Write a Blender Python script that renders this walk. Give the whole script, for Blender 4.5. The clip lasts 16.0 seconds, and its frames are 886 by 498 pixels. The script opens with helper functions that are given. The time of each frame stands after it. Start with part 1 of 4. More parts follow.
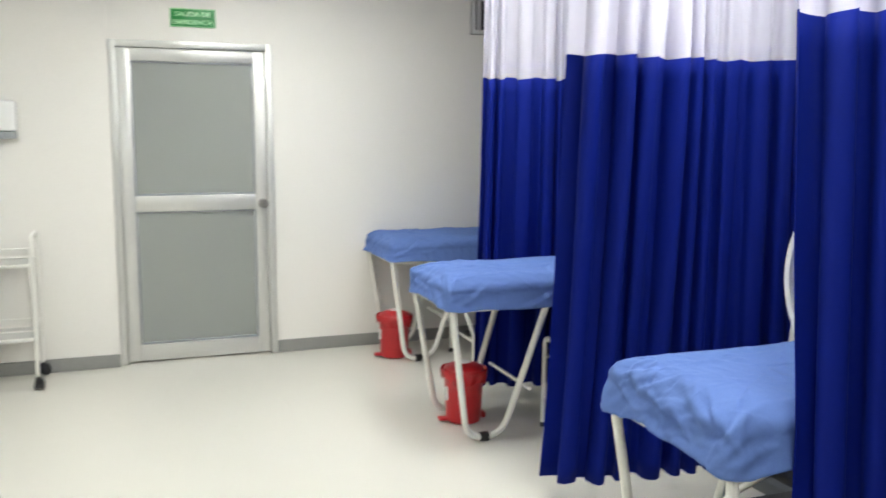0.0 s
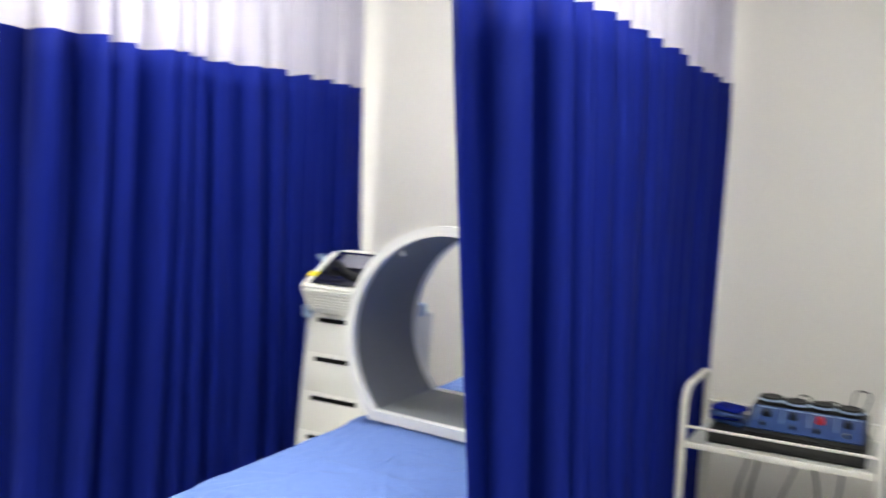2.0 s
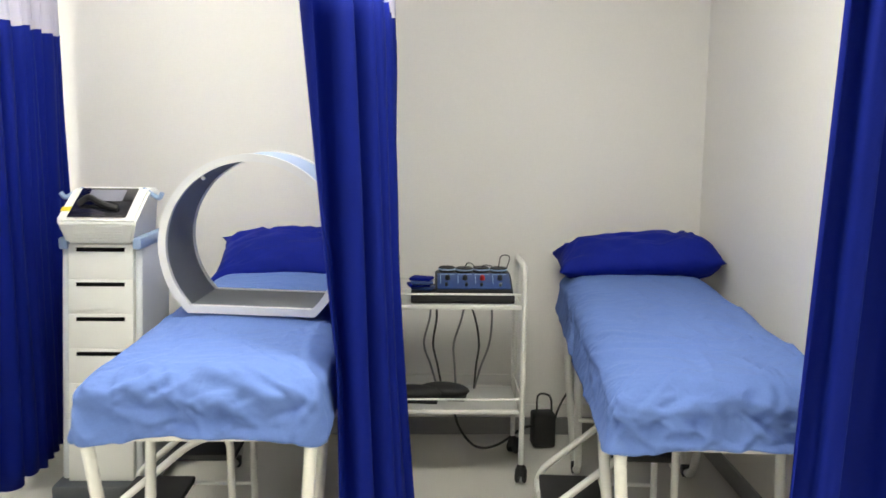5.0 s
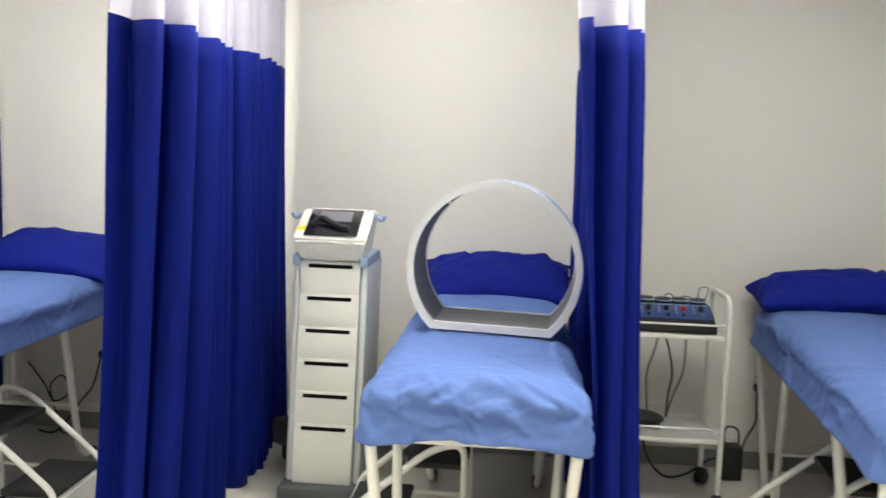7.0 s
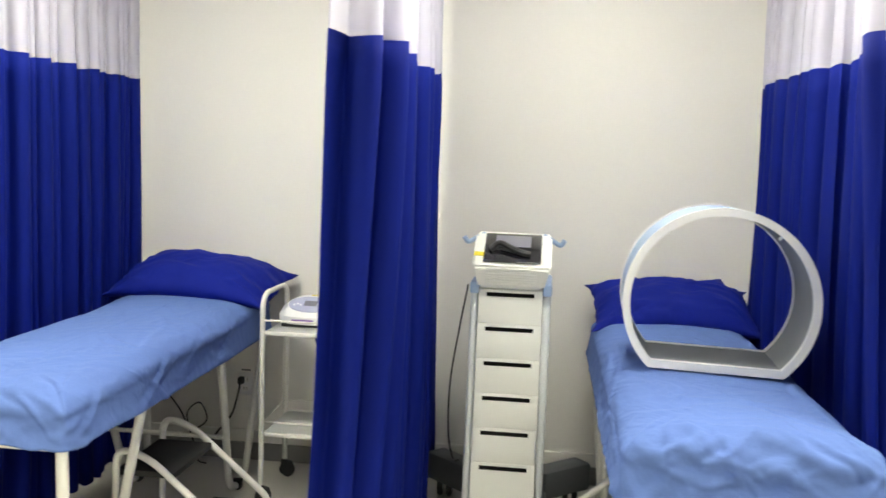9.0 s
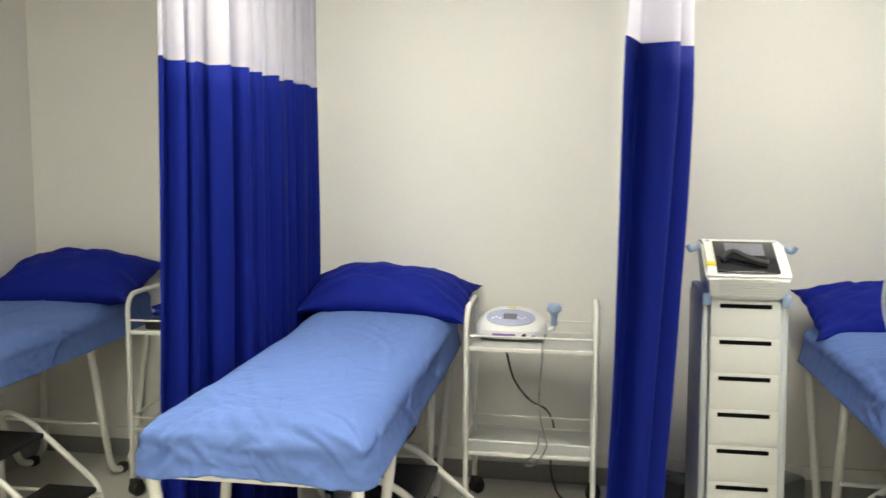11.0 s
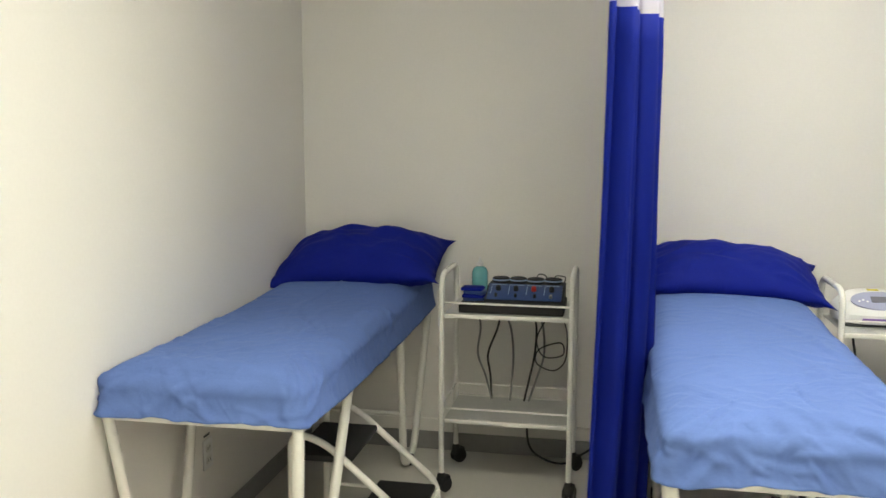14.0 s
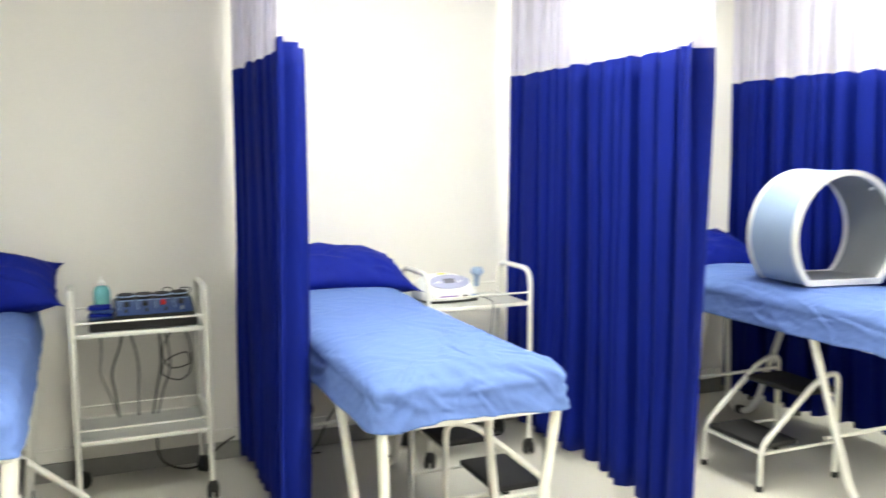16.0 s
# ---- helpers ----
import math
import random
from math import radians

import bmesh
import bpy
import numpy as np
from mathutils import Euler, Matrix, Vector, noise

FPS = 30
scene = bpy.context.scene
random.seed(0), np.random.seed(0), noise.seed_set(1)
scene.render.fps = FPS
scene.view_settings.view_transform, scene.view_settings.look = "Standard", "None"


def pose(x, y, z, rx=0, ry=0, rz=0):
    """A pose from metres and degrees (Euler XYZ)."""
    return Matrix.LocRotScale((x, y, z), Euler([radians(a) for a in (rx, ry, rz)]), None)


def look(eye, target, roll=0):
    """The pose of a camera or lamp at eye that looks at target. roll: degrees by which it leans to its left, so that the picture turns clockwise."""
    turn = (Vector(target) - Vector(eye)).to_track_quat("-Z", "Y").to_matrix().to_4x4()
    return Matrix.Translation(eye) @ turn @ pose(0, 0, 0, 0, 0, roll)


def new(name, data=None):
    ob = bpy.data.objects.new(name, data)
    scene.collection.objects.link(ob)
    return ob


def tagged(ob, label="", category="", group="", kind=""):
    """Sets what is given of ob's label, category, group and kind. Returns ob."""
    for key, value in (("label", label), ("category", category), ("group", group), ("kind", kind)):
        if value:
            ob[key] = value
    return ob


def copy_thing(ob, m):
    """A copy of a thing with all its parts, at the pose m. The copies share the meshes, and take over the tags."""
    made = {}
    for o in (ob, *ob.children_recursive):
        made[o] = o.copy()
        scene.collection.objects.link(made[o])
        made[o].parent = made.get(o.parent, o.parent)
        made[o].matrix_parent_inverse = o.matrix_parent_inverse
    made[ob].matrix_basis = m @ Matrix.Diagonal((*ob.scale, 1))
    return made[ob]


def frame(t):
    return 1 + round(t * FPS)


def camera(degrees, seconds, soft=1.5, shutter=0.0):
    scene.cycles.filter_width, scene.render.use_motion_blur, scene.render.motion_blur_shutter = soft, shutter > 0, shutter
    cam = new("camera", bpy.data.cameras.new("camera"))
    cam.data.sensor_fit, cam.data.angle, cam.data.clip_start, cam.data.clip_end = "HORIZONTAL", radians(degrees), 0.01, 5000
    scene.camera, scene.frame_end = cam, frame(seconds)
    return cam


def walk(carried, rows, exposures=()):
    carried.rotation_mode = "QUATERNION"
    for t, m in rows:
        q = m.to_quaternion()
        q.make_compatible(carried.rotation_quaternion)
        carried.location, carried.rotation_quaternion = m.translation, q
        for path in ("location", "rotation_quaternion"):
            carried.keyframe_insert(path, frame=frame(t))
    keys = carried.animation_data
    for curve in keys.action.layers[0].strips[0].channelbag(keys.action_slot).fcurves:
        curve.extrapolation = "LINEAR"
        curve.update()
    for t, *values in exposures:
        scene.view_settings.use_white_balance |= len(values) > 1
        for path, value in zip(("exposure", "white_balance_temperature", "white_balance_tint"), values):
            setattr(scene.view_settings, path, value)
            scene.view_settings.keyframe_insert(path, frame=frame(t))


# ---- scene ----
cam = camera(53.6, 16.0, 1.5, 0.5)
PATH = [
    (0, (5.944, -3.324, 1.546), (4.084, -2.642, 1.271), 0.3),
    (0.5, (5.704, -3.324, 1.550), (3.922, -2.449, 1.308), 0.2),
    (1, (5.485, -3.253, 1.528), (3.788, -2.218, 1.305), 1.5),
    (1.5, (5.276, -3.160, 1.488), (3.784, -1.839, 1.316), 3.2),
    (2, (4.893, -3.132, 1.502), (3.963, -1.37, 1.325), 2.4),
    (2.5, (4.758, -3.136, 1.488), (4.343, -1.186, 1.327), 2.4),
    (3, (4.694, -3.27, 1.463), (4.544, -1.28, 1.327), 2.3),
    (5.5, (4.354, -4.186, 1.476), (4.404, -2.209, 1.176), 0.6),
    (6, (4.21, -4.282, 1.484), (4.209, -2.298, 1.23), 0.5),
    (6.5, (4.099, -4.287, 1.465), (4.03, -2.3, 1.246), 1.3),
    (7, (3.995, -4.196, 1.455), (3.834, -2.214, 1.239), 2.0),
    (7.5, (3.868, -4.115, 1.46), (3.654, -2.136, 1.259), 2.2),
    (8, (3.726, -4.091, 1.465), (3.512, -2.112, 1.269), 2.6),
    (10.5, (2.833, -3.953, 1.538), (2.548, -1.986, 1.315), 0.4),
    (11, (2.661, -3.982, 1.545), (2.359, -2.018, 1.317), 0.4),
    (11.5, (2.522, -3.917, 1.526), (2.169, -1.962, 1.293), 0.5),
    (12, (2.341, -3.871, 1.54), (1.932, -1.926, 1.319), -0.1),
    (12.5, (2.142, -3.841, 1.533), (1.695, -1.905, 1.31), -0.2),
    (13, (1.951, -3.911, 1.563), (1.508, -1.975, 1.327), -0.5),
    (13.5, (1.796, -3.89, 1.557), (1.329, -1.964, 1.289), -0.3),
    (14, (1.409, -3.865, 1.482), (1.028, -1.92, 1.211), 0.1),
    (14.5, (1.235, -3.896, 1.48), (1.046, -1.926, 1.191), -0.1),
    (15, (1.008, -3.97, 1.492), (1.209, -2.003, 1.193), -1.0),
    (15.5, (0.878, -4.056, 1.479), (1.362, -2.134, 1.214), -0.8),
    (16, (0.796, -4.165, 1.476), (1.556, -2.329, 1.247), -0.3),
]
EXPOSURE = [(0, -0.06, 6000, 8), (0.5, 0.05, 5950, 9), (1, 0.15, 5950, 9), (1.5, 0.25, 6000, 9), (2, 0.42, 6250, 9), (2.5, 0.62, 6450, 7), (3, 0.66, 6480, 6), (5.5, 0.36, 6450, 7), (6.5, 0.28, 6480, 7), (8, 0.37, 6520, 6),
            (10.5, 0.26, 6780, 3), (12, 0.34, 6850, 4), (12.5, 0.3, 6880, 4), (13.5, 0.22, 6850, 4), (14.5, 0.2, 6780, 4), (15, 0.28, 6680, 4), (15.5, 0.88, 6500, 5), (16, 0.95, 6450, 4)]
walk(cam, [(t, look(*p)) for t, *p in PATH], EXPOSURE)

# ---- light ----
world = bpy.data.worlds.new("world")
scene.world = world
world.use_nodes = True
world.node_tree.nodes["Background"].inputs[0].default_value = (0.9, 0.95, 1.0, 1)
world.node_tree.nodes["Background"].inputs[1].default_value = 0.15
LAMP = 27.5
LIGHTS = [(2.15, -1.45), (3.60, -1.32), (4.66, -1.97), (1.3, -2.55), (2.3, -4.3), (6.9, -3.4), (5.4, -5.0)]

# ---- sizes ----
CEIL = 2.62
EAST = 5.76
ROOM_E, ROOM_S = 8.2, -6.2


# ---- materials ----
def nodes_of(name):
    m = bpy.data.materials.new(name)
    m.use_nodes = True
    return m, m.node_tree.nodes, m.node_tree.links, m.node_tree.nodes["Principled BSDF"]


def surface(name, color, rough=0.5, metal=0.0, grain=40.0, vary=0.06, bump=0.1, stain=1.5, sheen=0.0, coat=0.0, dist=0.002, spec=0.5):
    """Painted, moulded or woven surface: base colour varied at two scales, with a fine relief."""
    m, n, l, b = nodes_of(name)
    tex = n.new("ShaderNodeTexCoord")
    fine, broad = n.new("ShaderNodeTexNoise"), n.new("ShaderNodeTexNoise")
    fine.inputs["Scale"].default_value, broad.inputs["Scale"].default_value = grain, stain
    fine.inputs["Detail"].default_value, broad.inputs["Detail"].default_value = 4, 5
    for t in (fine, broad):
        l.new(tex.outputs["Object"], t.inputs["Vector"])
    add = n.new("ShaderNodeMath")
    add.operation = "ADD"
    l.new(fine.outputs["Fac"], add.inputs[0])
    l.new(broad.outputs["Fac"], add.inputs[1])
    ramp = n.new("ShaderNodeMapRange")
    ramp.inputs["From Min"].default_value, ramp.inputs["From Max"].default_value = 0.6, 1.4
    l.new(add.outputs[0], ramp.inputs["Value"])
    mix = n.new("ShaderNodeMix")
    mix.data_type = "RGBA"
    l.new(ramp.outputs[0], mix.inputs["Factor"])
    mix.inputs["A"].default_value = (*[c * (1 - vary) for c in color], 1)
    mix.inputs["B"].default_value = (*[min(1, c * (1 + vary)) for c in color], 1)
    l.new(mix.outputs["Result"], b.inputs["Base Color"])
    rr = n.new("ShaderNodeMapRange")
    rr.inputs["To Min"].default_value, rr.inputs["To Max"].default_value = max(0, rough - 0.08), min(1, rough + 0.08)
    l.new(broad.outputs["Fac"], rr.inputs["Value"])
    l.new(rr.outputs[0], b.inputs["Roughness"])
    b.inputs["Metallic"].default_value = metal
    b.inputs["Sheen Weight"].default_value = sheen
    b.inputs["Specular IOR Level"].default_value = spec
    b.inputs["Coat Weight"].default_value = coat
    if bump:
        bp = n.new("ShaderNodeBump")
        bp.inputs["Strength"].default_value, bp.inputs["Distance"].default_value = bump, dist
        l.new(fine.outputs["Fac"], bp.inputs["Height"])
        l.new(bp.outputs[0], b.inputs["Normal"])
    return m


def glow(name, color, strength):
    m, n, l, b = nodes_of(name)
    b.inputs["Base Color"].default_value = (0.9, 0.9, 0.9, 1)
    b.inputs["Emission Color"].default_value = (*color, 1)
    b.inputs["Emission Strength"].default_value = strength
    return m


def clear(name, color, rough, trans):
    m, n, l, b = nodes_of(name)
    b.inputs["Base Color"].default_value = (*color, 1)
    b.inputs["Roughness"].default_value = rough
    b.inputs["Transmission Weight"].default_value = trans
    b.inputs["IOR"].default_value = 1.45
    return m


def netting(name):
    """White curtain net: a fine weave, half open, that also lets light glow through."""
    m, n, l, b = nodes_of(name)
    out = n["Material Output"]
    b.inputs["Base Color"].default_value = (0.68, 0.66, 0.76, 1)
    b.inputs["Roughness"].default_value = 0.8
    tr, op = n.new("ShaderNodeBsdfTranslucent"), n.new("ShaderNodeBsdfTransparent")
    tr.inputs[0].default_value = (0.68, 0.66, 0.76, 1)
    m1, m2 = n.new("ShaderNodeMixShader"), n.new("ShaderNodeMixShader")
    m1.inputs[0].default_value = 0.4
    l.new(b.outputs[0], m1.inputs[1])
    l.new(tr.outputs[0], m1.inputs[2])
    tex, wave = n.new("ShaderNodeTexCoord"), n.new("ShaderNodeTexNoise")
    wave.inputs["Scale"].default_value = 7
    l.new(tex.outputs["Object"], wave.inputs["Vector"])
    mr = n.new("ShaderNodeMapRange")
    mr.inputs["To Min"].default_value, mr.inputs["To Max"].default_value = 0.06, 0.14
    l.new(wave.outputs["Fac"], mr.inputs["Value"])
    l.new(mr.outputs[0], m2.inputs[0])
    l.new(m1.outputs[0], m2.inputs[1])
    l.new(op.outputs[0], m2.inputs[2])
    l.new(m2.outputs[0], out.inputs[0])
    return m


WALL = surface("wall_paint", (0.81, 0.79, 0.75), 0.55, grain=90, vary=0.024, bump=0.12, stain=0.8, dist=0.001)
CEILING = surface("ceiling_paint", (0.82, 0.82, 0.80), 0.8, vary=0.02)
FLOOR = surface("floor_vinyl", (0.66, 0.64, 0.585), 0.32, grain=160, vary=0.05, bump=0.05, stain=1.2, dist=0.0006)
BASE = surface("baseboard_vinyl", (0.27, 0.27, 0.26), 0.45, vary=0.08)
CLOTH = surface("curtain_cloth", (0.0024, 0.0095, 0.165), 0.75, grain=300, vary=0.12, bump=0.15, stain=3, sheen=0.0, spec=0.12, dist=0.0006)
PILLOW = surface("pillow_cotton", (0.0055, 0.0135, 0.22), 0.75, grain=220, vary=0.12, bump=0.15, stain=6, sheen=0.0, spec=0.12, dist=0.0008)
SHEET = surface("sheet_cotton", (0.119, 0.192, 0.462), 0.8, grain=180, vary=0.07, bump=0.2, stain=5, sheen=0.0, spec=0.12, dist=0.0008)


def creased(m, scale, strength, dist):
    """Adds soft long creases to a cloth: ridged noise, warped, on top of its weave."""
    n, l = m.node_tree.nodes, m.node_tree.links
    b, tex = n["Principled BSDF"], n.new("ShaderNodeTexCoord")
    warp, ridge, soft = n.new("ShaderNodeTexNoise"), n.new("ShaderNodeTexNoise"), n.new("ShaderNodeTexNoise")
    warp.inputs["Scale"].default_value, ridge.inputs["Scale"].default_value, soft.inputs["Scale"].default_value = 2.2, scale, scale * 2.7
    mixv = n.new("ShaderNodeVectorMath")
    mixv.operation = "MULTIPLY_ADD"
    mixv.inputs[1].default_value = (0.35, 0.35, 0.35)
    l.new(tex.outputs["Object"], warp.inputs["Vector"])
    l.new(warp.outputs["Color"], mixv.inputs[0])
    l.new(tex.outputs["Object"], mixv.inputs[2])
    heights = []
    for t, lo in ((ridge, 0.10), (soft, 0.14)):
        t.inputs["Detail"].default_value = 1.5
        l.new(mixv.outputs[0], t.inputs["Vector"])
        sub, ab, mr = n.new("ShaderNodeMath"), n.new("ShaderNodeMath"), n.new("ShaderNodeMapRange")
        sub.operation, ab.operation = "SUBTRACT", "ABSOLUTE"
        sub.inputs[1].default_value = 0.5
        l.new(t.outputs["Fac"], sub.inputs[0])
        l.new(sub.outputs[0], ab.inputs[0])
        l.new(ab.outputs[0], mr.inputs["Value"])
        mr.interpolation_type = "SMOOTHSTEP"
        mr.inputs["From Min"].default_value, mr.inputs["From Max"].default_value = 0.0, lo
        mr.inputs["To Min"].default_value, mr.inputs["To Max"].default_value = 1.0, 0.0
        heights.append(mr)
    add = n.new("ShaderNodeMath")
    add.operation = "MULTIPLY_ADD"
    add.inputs[1].default_value = 0.45
    l.new(heights[1].outputs[0], add.inputs[0])
    l.new(heights[0].outputs[0], add.inputs[2])
    bp = n.new("ShaderNodeBump")
    bp.inputs["Strength"].default_value, bp.inputs["Distance"].default_value = strength, dist
    l.new(add.outputs[0], bp.inputs["Height"])
    old = b.inputs["Normal"].links[0].from_socket
    l.new(old, bp.inputs["Normal"])
    l.new(bp.outputs[0], b.inputs["Normal"])


creased(SHEET, 5.5, 0.42, 0.006)
creased(PILLOW, 4.5, 0.25, 0.006)
creased(CLOTH, 1.6, 0.10, 0.008)
NET = netting("curtain_net")
ENAMEL = surface("white_enamel", (0.80, 0.79, 0.74), 0.28, grain=60, vary=0.04, bump=0.04, coat=0.2)
SHELFM = surface("shelf_steel", (0.50, 0.50, 0.48), 0.30, grain=60, vary=0.06, bump=0.04)
RUBBER = surface("black_rubber", (0.012, 0.012, 0.013), 0.55, grain=150, vary=0.25, bump=0.3)
TREAD = surface("ribbed_tread", (0.010, 0.010, 0.011), 0.65, grain=220, vary=0.3, bump=0.6)
RED = surface("red_plastic", (0.45, 0.012, 0.018), 0.35, grain=30, vary=0.12, bump=0.05)
REDBAG = surface("red_bin_bag", (0.42, 0.015, 0.02), 0.25, grain=25, vary=0.2, bump=0.8, dist=0.006)
ALU = surface("brushed_aluminium", (0.62, 0.62, 0.60), 0.38, 0.55, grain=120, vary=0.06, bump=0.05)
STEEL = surface("worn_steel", (0.35, 0.34, 0.33), 0.3, 1.0, grain=80, vary=0.15)
FROST = clear("frosted_glass", (0.60, 0.63, 0.60), 0.5, 0.55)
BEIGE = surface("machine_plastic", (0.79, 0.79, 0.75), 0.4, grain=200, vary=0.02, bump=0.06, coat=0.1)
WHITEP = surface("white_plastic", (0.82, 0.82, 0.82), 0.35, grain=100, vary=0.02, bump=0.03, coat=0.1)
GREYP = surface("grey_plastic", (0.33, 0.35, 0.37), 0.45, grain=120, vary=0.05, bump=0.08)
DARKP = surface("dark_grey_plastic", (0.075, 0.082, 0.09), 0.5, grain=120, vary=0.1, bump=0.1)
BLUEGREY = surface("pale_blue_plastic", (0.32, 0.43, 0.62), 0.45, grain=80, vary=0.04, bump=0.05)
RINGIN = surface("grey_ring_lining", (0.20, 0.215, 0.235), 0.6, grain=150, vary=0.06, bump=0.15)
NAVY = surface("navy_panel", (0.025, 0.06, 0.20), 0.4, grain=80, vary=0.2, bump=0.05)
SCREEN = surface("dark_screen", (0.012, 0.012, 0.016), 0.12, grain=10, vary=0.2, bump=0.0, coat=0.5)
LCD = surface("grey_display", (0.20, 0.20, 0.24), 0.2, grain=10, vary=0.1, bump=0.0)
CABLE = surface("black_cable", (0.012, 0.012, 0.012), 0.45, grain=100, vary=0.2)
GREYCABLE = surface("grey_cable", (0.20, 0.20, 0.20), 0.5, grain=100, vary=0.1)
GREEN = surface("green_sign", (0.01, 0.22, 0.035), 0.35, grain=30, vary=0.08, bump=0.0)
GREENLIT = surface("pale_green_print", (0.42, 0.75, 0.42), 0.4, grain=30, vary=0.05, bump=0.0)
YELLOW = surface("yellow_sticker", (0.75, 0.62, 0.03), 0.5, grain=40, vary=0.05, bump=0.0)
REDKNOB = surface("red_knob", (0.55, 0.015, 0.012), 0.35, grain=40, vary=0.05, bump=0.0)
SLOT = surface("grip_shadow_black", (0.004, 0.004, 0.004), 0.8, grain=60, vary=0.1, bump=0.0, spec=0.1)
# Tower sides: pale plastic with the shade on them mixed into the colour.
PANEL_SHADED = surface("shaded_side_plastic", (0.62, 0.64, 0.66), 0.42, grain=150, vary=0.03, bump=0.06)
TEAL = clear("teal_gel", (0.25, 0.64, 0.68), 0.2, 0.6)
BACKING = surface("door_backing_grey", (0.55, 0.55, 0.52), 0.7, vary=0.03)
LIT = glow("lamp_diffuser", (1.0, 0.965, 0.86), LAMP)


# ---- builders ----
def part(name, bm, material, parent=None, label="", smooth=True, crease=40):
    me = bpy.data.meshes.new(name)
    bmesh.ops.recalc_face_normals(bm, faces=bm.faces)
    bm.to_mesh(me)
    bm.free()
    me.materials.append(material)
    if smooth:
        for p in me.polygons:
            p.use_smooth = True
        me.set_sharp_from_angle(angle=radians(crease))
    ob = new(name, me)
    if parent is not None:
        ob.parent = parent
    if label:
        ob["label"] = label
    return ob


def thing(name, m, label, category, group="", kind=""):
    ob = new(name)
    ob.matrix_basis = m
    ob.empty_display_size = 0.1
    return tagged(ob, label, category, group, kind)


def box(bm, x0, y0, z0, x1, y1, z1, bevel=0.0, m=None, seg=2):
    r = bmesh.ops.create_cube(bm, size=1, matrix=Matrix.LocRotScale(((x0 + x1) / 2, (y0 + y1) / 2, (z0 + z1) / 2), None, (abs(x1 - x0), abs(y1 - y0), abs(z1 - z0))))
    vs = r["verts"]
    if bevel:
        es = list({e for v in vs for e in v.link_edges})
        rb = bmesh.ops.bevel(bm, geom=es, offset=bevel, segments=seg, affect="EDGES", profile=0.5)
        vs = list({v for f in rb["faces"] for v in f.verts} | {v for v in vs if v.is_valid})
    if m is not None:
        bmesh.ops.transform(bm, matrix=m, verts=vs)
    return bm


def boxes(*rows, bevel=0.0):
    bm = bmesh.new()
    for r in rows:
        box(bm, *r, bevel=bevel)
    return bm


def cyl(bm, m, r, h, r2=None, seg=24, bevel=0.0):
    """A turned solid along z of the pose m, standing on it."""
    r2 = r if r2 is None else r2
    prof = [(0, 0), (r - bevel, 0), (r, bevel), (r2, h - bevel), (r2 - bevel, h), (0, h)] if bevel else [(0, 0), (r, 0), (r2, h), (0, h)]
    return lathe(bm, prof, m, seg)


def lathe(bm, prof, m=Matrix(), seg=24):
    rings = []
    for rad, z in prof:
        if rad < 1e-6:
            rings.append([bm.verts.new(m @ Vector((0, 0, z)))])
        else:
            rings.append([bm.verts.new(m @ Vector((rad * math.cos(2 * math.pi * i / seg), rad * math.sin(2 * math.pi * i / seg), z))) for i in range(seg)])
    for a, b in zip(rings, rings[1:]):
        for i in range(seg):
            j = (i + 1) % seg
            q = [a[i % len(a)], a[j % len(a)], b[j % len(b)], b[i % len(b)]]
            q = [v for k, v in enumerate(q) if v not in q[:k]]
            if len(q) > 2:
                bm.faces.new(q)
    return bm


def rounded(points, fillet, seg=6):
    """The polyline with its inner corners rounded; fillet is one length or one for each inner corner."""
    pts = [Vector(p) for p in points]
    out = [pts[0]]
    for i in range(1, len(pts) - 1):
        f = fillet[i - 1] if isinstance(fillet, (list, tuple)) else fillet
        a, b, c = pts[i - 1], pts[i], pts[i + 1]
        f = min(f, (a - b).length * 0.49, (c - b).length * 0.49)
        p, q = b + (a - b).normalized() * f, b + (c - b).normalized() * f
        for k in range(seg + 1):
            u = k / seg
            out.append(p * (1 - u) ** 2 + b * (2 * u * (1 - u)) + q * u * u)
    out.append(pts[-1])
    return out


def tube(bm, points, r, fillet=0.0, seg=10):
    pts = rounded(points, fillet) if fillet else [Vector(p) for p in points]
    clean = [pts[0]]
    for p in pts[1:]:
        if (p - clean[-1]).length > 1e-4:
            clean.append(p)
    pts, rings, side = clean, [], None
    for i, p in enumerate(pts):
        d = (pts[min(i + 1, len(pts) - 1)] - pts[max(i - 1, 0)]).normalized()
        if side is None:
            side = d.cross(Vector((0, 0, 1)))
            if side.length < 0.1:
                side = d.cross(Vector((1, 0, 0)))
        side = (side - d * side.dot(d)).normalized()
        up = d.cross(side)
        rings.append([bm.verts.new(p + (side * math.cos(2 * math.pi * k / seg) + up * math.sin(2 * math.pi * k / seg)) * r) for k in range(seg)])
    for a, b in zip(rings, rings[1:]):
        for k in range(seg):
            bm.faces.new((a[k], a[(k + 1) % seg], b[(k + 1) % seg], b[k]))
    bm.faces.new(rings[0])
    bm.faces.new(rings[-1])
    return bm


def bend(points, steps=8):
    """A smooth line through the points, for cables."""
    p = [Vector(q) for q in points]
    p = [2 * p[0] - p[1], *p, 2 * p[-1] - p[-2]]
    out = []
    for i in range(1, len(p) - 2):
        for k in range(steps):
            t = k / steps
            a, b, c, d = p[i - 1:i + 3]
            out.append(0.5 * (2 * b + (c - a) * t + (2 * a - 5 * b + 4 * c - d) * t * t + (3 * b - a - 3 * c + d) * t ** 3))
    out.append(p[-2])
    return out


def cable(name, points, r, material, label, parent=None):
    bm = tube(bmesh.new(), bend(points), r, seg=7)
    ob = part(name, bm, material, parent)
    if parent is None:
        tagged(ob, label, "cable")
    return ob


